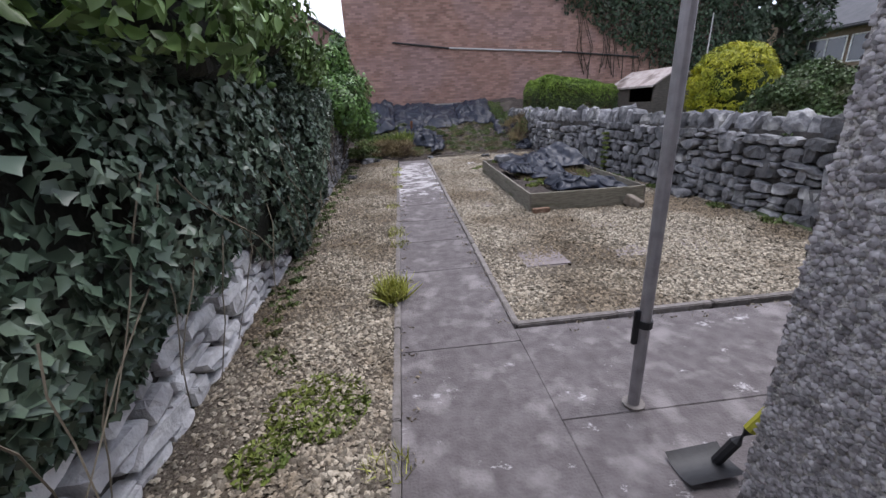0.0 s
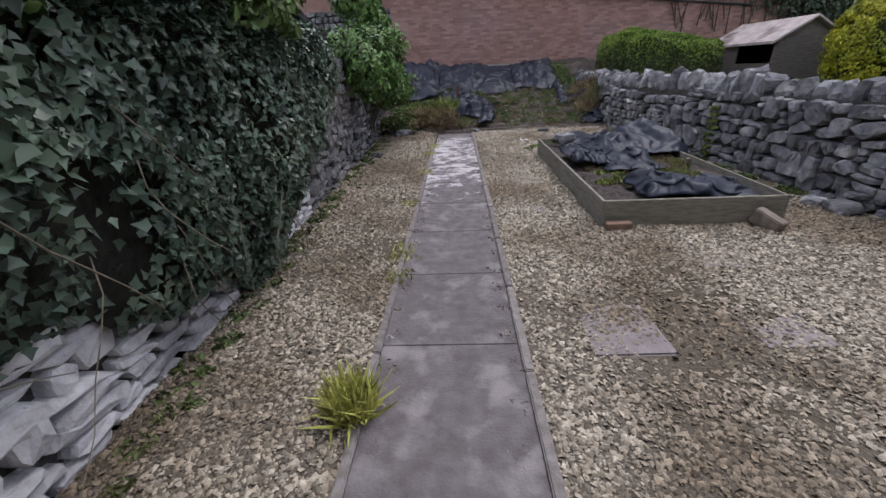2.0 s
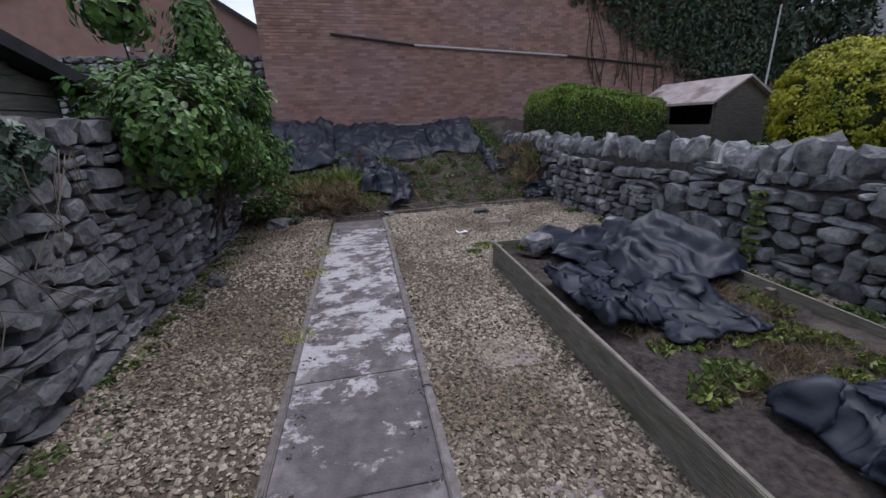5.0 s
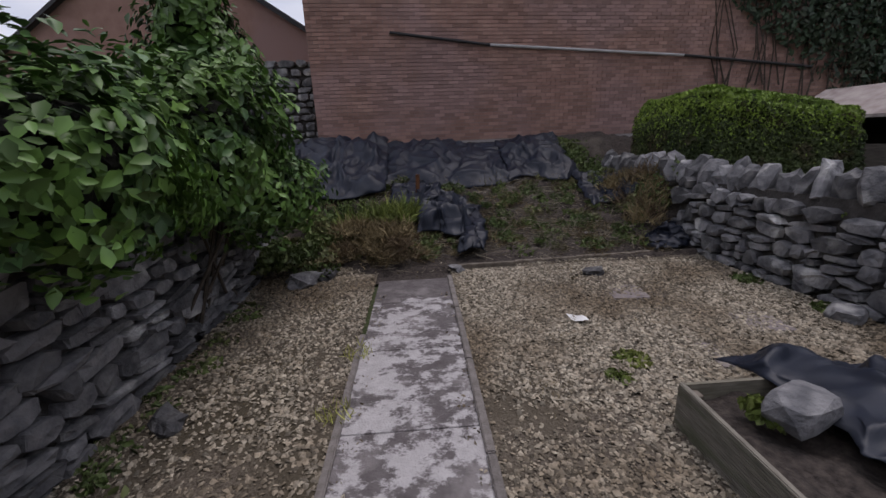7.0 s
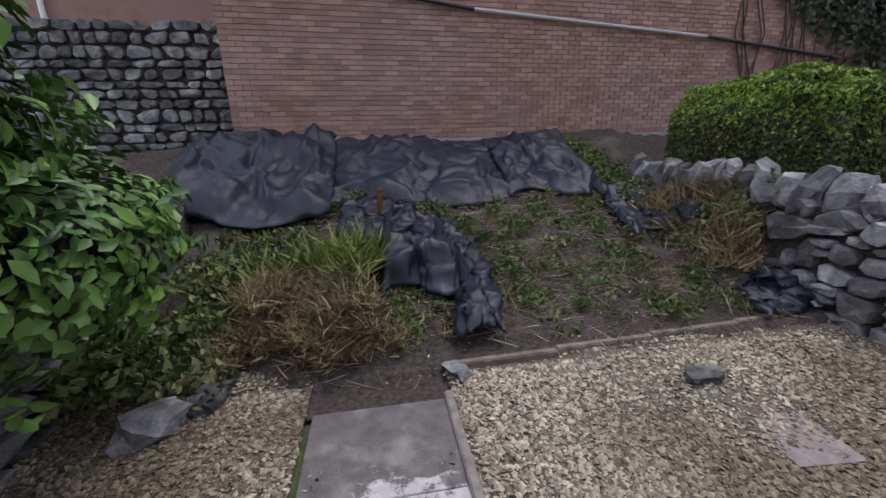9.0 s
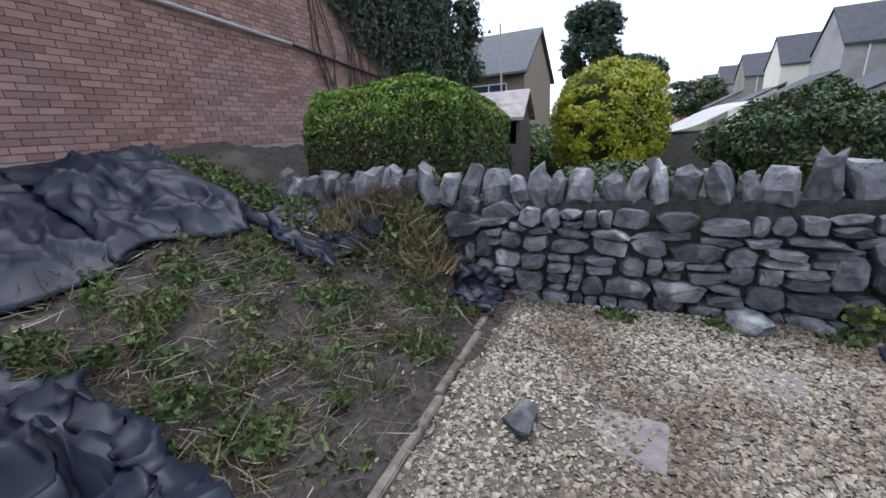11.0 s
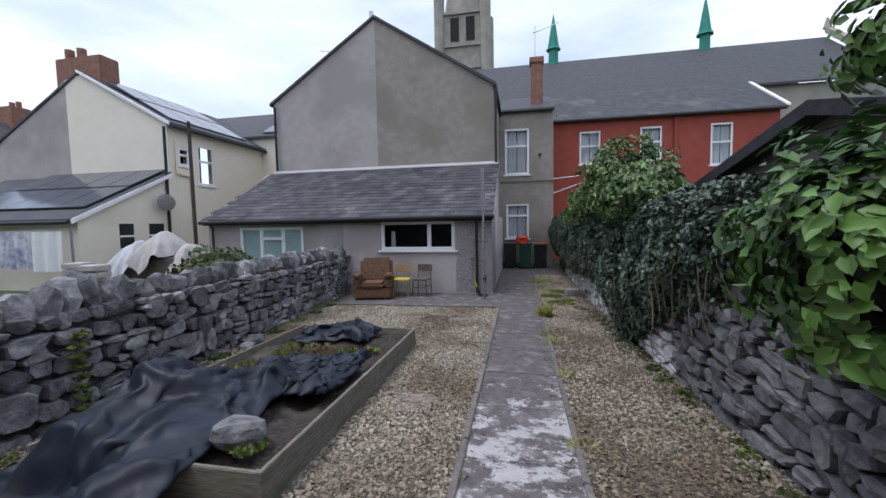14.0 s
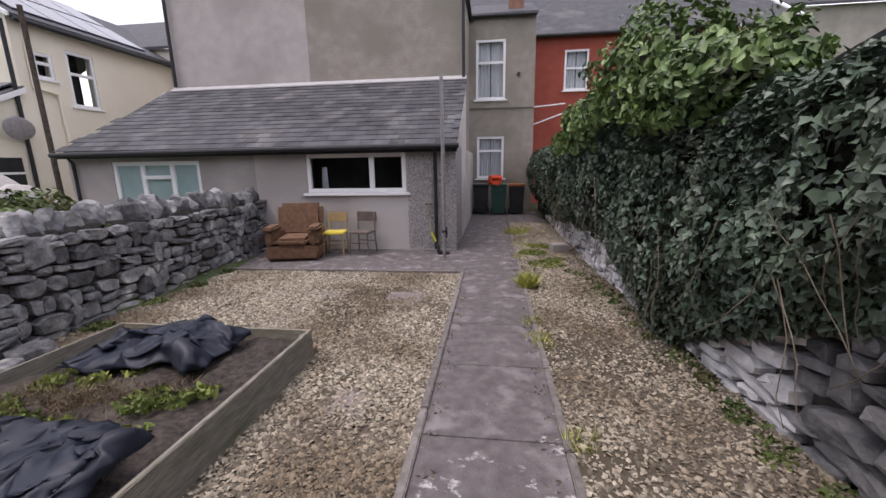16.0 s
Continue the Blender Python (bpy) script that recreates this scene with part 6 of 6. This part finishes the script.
# ---- sheds ----
def neighbour_shed():
    s = thing("garden_shed", "small weathered timber shed with patchy felt roof", "shed")
    m = pose(9.35, 13.4, 0, 0, 0, 6)
    W, D = 1.7, 2.3
    for bm, mt, nm in ((prism([(-W / 2, 0.2), (W / 2, 0.2), (W / 2, 2.0), (0, 2.45), (-W / 2, 2.0)], "y", 0, 0.05), M_SHED, "front"),
                       (prism([(-W / 2, 0.2), (W / 2, 0.2), (W / 2, 2.0), (0, 2.45), (-W / 2, 2.0)], "y", D, D + 0.05), M_SHED, "back"),
                       (box(W / 2 - 0.05, W / 2, 0.05, D, 0.2, 2.0), M_SHED, "side"),
                       (box(-W / 2, -W / 2 + 0.05, 0.05, D, 0.2, 1.45), M_SHED, "side"),
                       (box(-W / 2, -W / 2 + 0.05, 0.05, D, 1.9, 2.0), M_SHED, "lintel"),
                       (box(-W / 2, -W / 2 + 0.05, D * 0.55, D, 1.45, 1.9), M_SHED, "side"),
                       (prism([(-W / 2 - 0.18, 1.9), (0, 2.47), (0, 2.52), (-W / 2 - 0.18, 1.96)], "y", -0.12, D + 0.1), M_FELT, "roof"),
                       (prism([(W / 2 + 0.18, 1.9), (0, 2.47), (0, 2.52), (W / 2 + 0.18, 1.96)], "y", -0.12, D + 0.1), M_FELT, "roof"),
                       # added near-black panel that paints the shade in the open shed
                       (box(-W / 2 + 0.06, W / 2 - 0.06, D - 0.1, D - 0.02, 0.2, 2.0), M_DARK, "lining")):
        ob = part(nm, bm, mt, s)
        ob.matrix_world = m
    for k in range(14):
        b = part("weatherboard", box(-W / 2 + 0.02, W / 2 - 0.02, -0.02, -0.001, 0.22 + k * 0.125, 0.335 + k * 0.125), M_SHED, s)
        b.matrix_world = m


neighbour_shed()


def left_shed():
    s = thing("garden_shed", "old mossy board shed with black felt roof", "shed")
    x0, x1, y0, y1, ym = -5.0, -2.2, 5.1, 9.7, 7.6
    gable = [(y0 + 0.15, 0), (y1 - 0.15, 0), (y1 - 0.15, 2.2), (ym, 2.72), (y0 + 0.15, 2.2)]
    part("front", prism(gable, "x", x1 - 0.05, x1), M_GREENBOARD, s)
    part("back", prism(gable, "x", x0, x0 + 0.05), M_GREENBOARD, s)
    for k in range(7):
        part("weatherboard", box(x1 + 0.001, x1 + 0.02, y0 + 0.2 + max(0, k - 2) * 0.42, y1 - 0.2 - max(0, k - 2) * 0.42, 1.86 + k * 0.13, 1.98 + k * 0.13), M_GREENBOARD, s)
    part("side", box(x0, x1, y1 - 0.2, y1 - 0.15, 0, 2.2), M_GREENBOARD, s)
    part("side", box(x0, x1, y0 + 0.15, y0 + 0.2, 0, 2.2), M_GREENBOARD, s)
    for a in (y0 - 0.1, y1 + 0.1):
        part("roof", prism([(a, 2.15), (ym, 2.74), (ym, 2.86), (a, 2.27)], "x", x0 - 0.1, x1 + 0.22), M_FELT_D, s)


left_shed()


# ---- things in the garden ----
def washing_pole():
    p = thing("washing_line_pole", "tall grey metal washing line pole in the concrete", "pole", (1.17, 1.67, 0.0))
    part("pole", tube([(0, 0, 0), (0.0, 0, 1.5), (0.01, 0, 3.25)], 0.031, 14), M_STEEL, p)
    part("collar", tube([(0, 0, 0.0), (0, 0, 0.03)], 0.06, 14), M_KERB, p)
    part("cleat", box(-0.06, -0.03, -0.012, 0.012, 0.42, 0.62, 0.005), M_BLACK, p)
    part("strap", tube([(0, 0, 0.52), (0, 0, 0.56)], 0.04, 14), M_BLACK, p)


washing_pole()


def spade():
    s = thing("spade", "old spade with yellow and black handle leaning on the wall", "spade", (1.3, 1.22, 0.014))
    part("shaft", tube([(0.18, -0.05, 0.42), (0.26, -0.30, 0.95)], 0.018, 8), M_EDGE, s)
    part("socket", tube([(0.02, 0.02, 0.03), (0.06, -0.01, 0.17), (0.1, -0.02, 0.24)], 0.024, 8), M_BLACK, s)
    part("sleeve", tube([(0.1, -0.02, 0.24), (0.18, -0.05, 0.42)], 0.026, 8), M_YELLOWGRIP, s)
    part("grip", tube([(0.18, -0.30, 0.95), (0.34, -0.30, 0.95)], 0.018, 8), M_EDGE, s)
    part("blade", sheet(lambda u, v: (-0.18 + 0.26 * u, 0.10 - 0.18 * v, 0.008 + 0.025 * (2 * v - 1) ** 2 + 0.025 * u), 8, 6), M_BLACK, s, "dark iron blade")


spade()


def armchair():
    a = thing("armchair", "worn brown velour armchair on the concrete yard", "armchair", (4.05, 1.62, 0.0), 12)
    W = 0.48
    part("base", box(-W, W, -0.36, 0.42, 0.05, 0.30, 0.03), M_SOFA, a)
    part("seat_cushion", box(-0.29, 0.29, -0.25, 0.44, 0.30, 0.45, 0.05), M_SOFA, a)
    for s in (-1, 1):
        part("arm", box(min(s * 0.30, s * W), max(s * 0.30, s * W), -0.34, 0.42, 0.28, 0.60, 0.06), M_SOFA, a)
        part("arm_pad", box(min(s * 0.29, s * 0.51), max(s * 0.29, s * 0.51), -0.1, 0.45, 0.58, 0.66, 0.035), M_SOFA, a)
    bm = box(-0.44, 0.44, -0.10, 0.10, 0, 0.68, 0.08)
    bmesh.ops.transform(bm, matrix=pose(0, -0.30, 0.36, 14, 0, 0), verts=bm.verts)
    bk = part("backrest", bm, M_SOFA, a)
    for x in (-0.15, 0.15):
        for z in (0.62, 0.82):
            part("button", tube([(x, -0.20 - (z - 0.6) * 0.25, z), (x, -0.16 - (z - 0.6) * 0.25, z)], 0.022, 8), M_CHAIRDARK, bk)
    for x in (-0.4, 0.4):
        for y in (-0.3, 0.36):
            part("foot", tube([(x, y, 0.0), (x, y, 0.06)], 0.025, 8), M_BLACK, a)


armchair()


def chair(x, y, turn, frame_m, seat_m, label):
    c = thing("dining_chair", label, "chair", (x, y, 0), turn, "chairs by the wall")
    for sx in (-0.18, 0.18):
        part("leg", tube([(sx * 1.1, 0.19, 0.014), (sx, 0.17, 0.43)], 0.016, 8), frame_m, c)
        part("leg", tube([(sx * 1.1, -0.2, 0.014), (sx, -0.17, 0.44), (sx, -0.23, 0.82)], 0.016, 8), frame_m, c)
    part("seat", box(-0.21, 0.21, -0.2, 0.21, 0.43, 0.475, 0.015), seat_m, c)
    part("backrest", box(-0.21, 0.21, -0.245, -0.205, 0.64, 0.83, 0.012), frame_m, c)
    for y2 in (0.18, -0.18):
        part("stretcher", tube([(-0.19, y2, 0.25), (0.19, y2, 0.25)], 0.01, 6), frame_m, c)
    return c


chair(3.40, 1.32, 6, M_CHAIRWOOD, M_YELLOW, "wooden chair with a yellow vinyl seat")
chair(2.86, 1.25, -8, M_CHAIRDARK, M_CHAIRDARK, "faded grey-brown chair against the house wall")


def bin_(x, y, body, lid, label):
    b = thing("wheelie_bin", label, "bin", (x, y, 0), 0, "bins in the passage")
    bm = box(-0.26, 0.26, -0.3, 0.3, 0.05, 0.98, 0.03)
    for v in bm.verts:
        k = 0.8 + 0.2 * v.co.z
        v.co.x, v.co.y = v.co.x * k, v.co.y * k
    part("body", bm, body, b)
    part("lid", box(-0.29, 0.29, -0.33, 0.34, 0.98, 1.06, 0.025), lid, b)
    part("handle", tube([(-0.22, -0.36, 1.0), (0.22, -0.36, 1.0)], 0.016, 8), body, b)
    for s in (-0.24, 0.24):
        part("wheel", tube([(s - 0.03, -0.28, 0.1), (s + 0.03, -0.28, 0.1)], 0.1, 14), M_BLACK, b)
    return b


bin_(0.70, -5.2, M_BINBLACK, M_BINBLACK, "black wheelie bin in the passage")
bin_(0.10, -5.1, M_BINGREEN, M_BINGREEN, "dark green wheelie bin in the passage")
bin_(-0.52, -5.25, M_BINBLACK, M_BROWNLID, "black wheelie bin with a brown lid")
bag = part("plastic_bag", boulder(77, 0.5, 0.4, 0.3, 0.6), M_ORANGE)
bag.matrix_world = pose(0.22, -4.95, 1.17)
tagged(bag, "crumpled orange plastic bag on the green bin", "bag")


def loose(name, label, cat, bm, material, at, turn=0, tilt=0):
    ob = part(name, bm, material)
    ob.matrix_world = pose(*at, tilt, 0, turn)
    return tagged(ob, label, cat)


loose("brick", "loose orange-brown brick at the bed's corner", "brick", box(-0.13, 0.13, -0.05, 0.05, 0, 0.085, 0.008), M_REDBRICK, (2.0, 5.60, 0.055), 2)
loose("timber_block", "tilted wooden block propped against the bed", "timber", box(-0.06, 0.06, -0.14, 0.14, 0, 0.15, 0.01), M_EDGE, (3.42, 5.56, 0.06), 25, 20)
for x, y, w, d in ((1.42, 3.95, 0.5, 0.55), (2.42, 3.92, 0.44, 0.4), (3.25, 3.9, 0.4, 0.4), (2.62, 4.9, 0.4, 0.35), (1.38, 7.55, 0.42, 0.4), (1.3, 6.3, 0.3, 0.3), (2.75, 9.95, 0.42, 0.4), (3.35, 10.4, 0.4, 0.4), (2.55, 11.2, 0.4, 0.4)):
    loose("stepping_slab", "sunken square stone slab in the gravel", "slab", box(-w / 2, w / 2, -d / 2, d / 2, -0.03, 0.017, 0.012), M_PINK, (x, y, gz(x, y)), 6 * math.sin(x * 9))
loose("paper_scrap", "scrap of white paper on the gravel", "litter", sheet(lambda u, v: (0.2 * u, 0.09 * v, 0.02 * math.sin(u * 5 + v * 2)), 8, 4), M_PAPER, (1.88, 10.55, gz(0, 10.5) + 0.045), 115)
for i, (x, y, s) in enumerate(((2.42, 11.75, 0.16), (-1.05, 11.95, 0.26), (-0.8, 12.15, 0.18), (0.82, 12.15, 0.14), (-1.25, 9.6, 0.16), (2.9, 13.0, 0.1))):
    loose("loose_stone", "loose grey stone lying on the ground", "stone", boulder(i + 5, s * 1.5, s, s * 0.7, 0.6), M_STONE, (x, y, gz(x, y) + s * 0.25), i * 37)
loose("bed_stone", "pale stone weighing down the membrane", "stone", boulder(44, 0.34, 0.24, 0.2), M_STONE, (2.25, 8.95, gz(0, 9) + 0.34), 20)
loose("iron_stake", "short rusty iron stake standing in the soil", "stake", box(-0.035, 0.035, -0.01, 0.01, -0.1, 0.42, 0.004), M_RUST, (0.36, 14.39, gz(0, 14.39) + 0.06), 20, 8)
tufts("wall_top_weeds", "green weeds growing between the coping stones", "weeds",
      [(right_x(y) + 0.15, y + rs.uniform(-.1, .1), .1, 26, 0.98 - gz(0, y) + 0.02 * y * (y < 5)) for y in (1.6, 2.0, 2.3, 3.1, 4.6, 7.6, 9.2, 10.9, 12.6, 13.1)], 0.07, M_WEED, 91, OVAL_LEAF, 0.9, 0.9)
loose("step_block", "pale concrete block beside the wall foot", "block", box(-0.16, 0.16, -0.14, 0.14, 0, 0.16, 0.015), M_DPC, (-1.02, 0.86, 0.01), 8)


# ---- next garden ----
def covered_heap():
    h = thing("covered_heap", "pale dust sheets thrown over garden furniture", "cover", (9.3, 2.8, 0))
    for k, (x, w, z, mt) in enumerate(((-0.75, 0.5, 1.55, M_SHEET), (0.05, 0.75, 1.86, M_SHEET), (0.85, 0.55, 1.62, M_CURTAIN))):
        def fn(u, v):
            a, b = 2 * u - 1, 2 * v - 1
            e = max(abs(a), abs(b)) ** 2.2
            fold = 0.07 * math.sin(9 * math.atan2(b, a) + k) * e
            return (x + w * 0.62 * a * (1 + fold), 0.6 * b * (1 + fold), z - (0.75 + 0.25 * math.sin(3 * a + k)) * e - 0.14 * abs(a + 0.2) + 0.05 * noise.noise(Vector((a * 2, b * 2, k))))
        part("cover", sheet(fn, 30, 26), mt, h)
    part("frame", box(-0.95, 1.15, -0.4, 0.4, 0.0, 1.2, 0.03), M_SHED, h, "dark stacked furniture")


covered_heap()


def clothes_line():
    h = thing("clothes_line", "washing hanging on a line behind the house", "laundry", (0, 3.0, 0))
    part("line", tube([(17.6, 0, 1.96), (14.8, 0, 1.9), (12.0, 0, 1.94)], 0.008, 5), M_LEAD, h)
    for x0, x1, z0, mt in ((17.5, 17.05, 0.9, M_SHEET), (16.9, 16.1, 0.75, M_CLOTH_TEAL), (15.2, 14.3, 0.9, M_CLOTH_PRINT), (14.25, 13.4, 0.85, M_CLOTH_PRINT), (13.35, 12.3, 0.8, M_WHITE)):
        part("cloth", sheet(lambda u, v: (x0 + (x1 - x0) * u, 0.05 * math.sin(u * 14 + x0) * (1 - 0.6 * v), z0 + (1.9 - z0) * v), 24, 6), mt, h)
    for x in (17.6, 12.0):
        part("post", tube([(x, 0, 0), (x, 0, 2.0)], 0.03, 8), M_STEEL, h)


clothes_line()
loose("white_tarpaulin", "white tarpaulin roof over a neighbour's store", "tarpaulin", sheet(lambda u, v: (-1 + 2 * u, -1.4 + 2.8 * v, 0.05 * math.sin(v * 9) - 0.25 * v), 10, 14), M_SHEET, (12.6, 10.2, 1.7), 10, -12)
loose("store_frame", "dark timber store under the tarpaulin", "store", box(-0.9, 0.9, -1.2, 1.2, 0.0, 1.35, 0.02), M_SHED, (12.6, 10.2, 0.0), 10)
loose("flagpole", "thin pale pole in the next garden", "pole", tube([(0, 0, 0), (0.05, 0, 4.2)], 0.03, 8, 0.02), M_LEAD, (11.0, 14.4, 0), 0)
loose("telegraph_post", "dark timber clothes post beside the houses", "post", tube([(0, 0, 0), (0.03, 0, 5.3)], 0.06, 8, 0.05), M_BARK, (10.6, 0.4, 0), 0)
for x, y in ((11.0, 3.6), (9.9, 4.1)):
    st = thing("crate_stack", "stack of pale plastic crates behind the wall", "crates", (x, y, 0), 10)
    for k in range(7):
        part("crate", box(-0.27, 0.27, -0.2, 0.2, 0.02 + k * 0.16, 0.155 + k * 0.16, 0.02), M_SHEET, st)
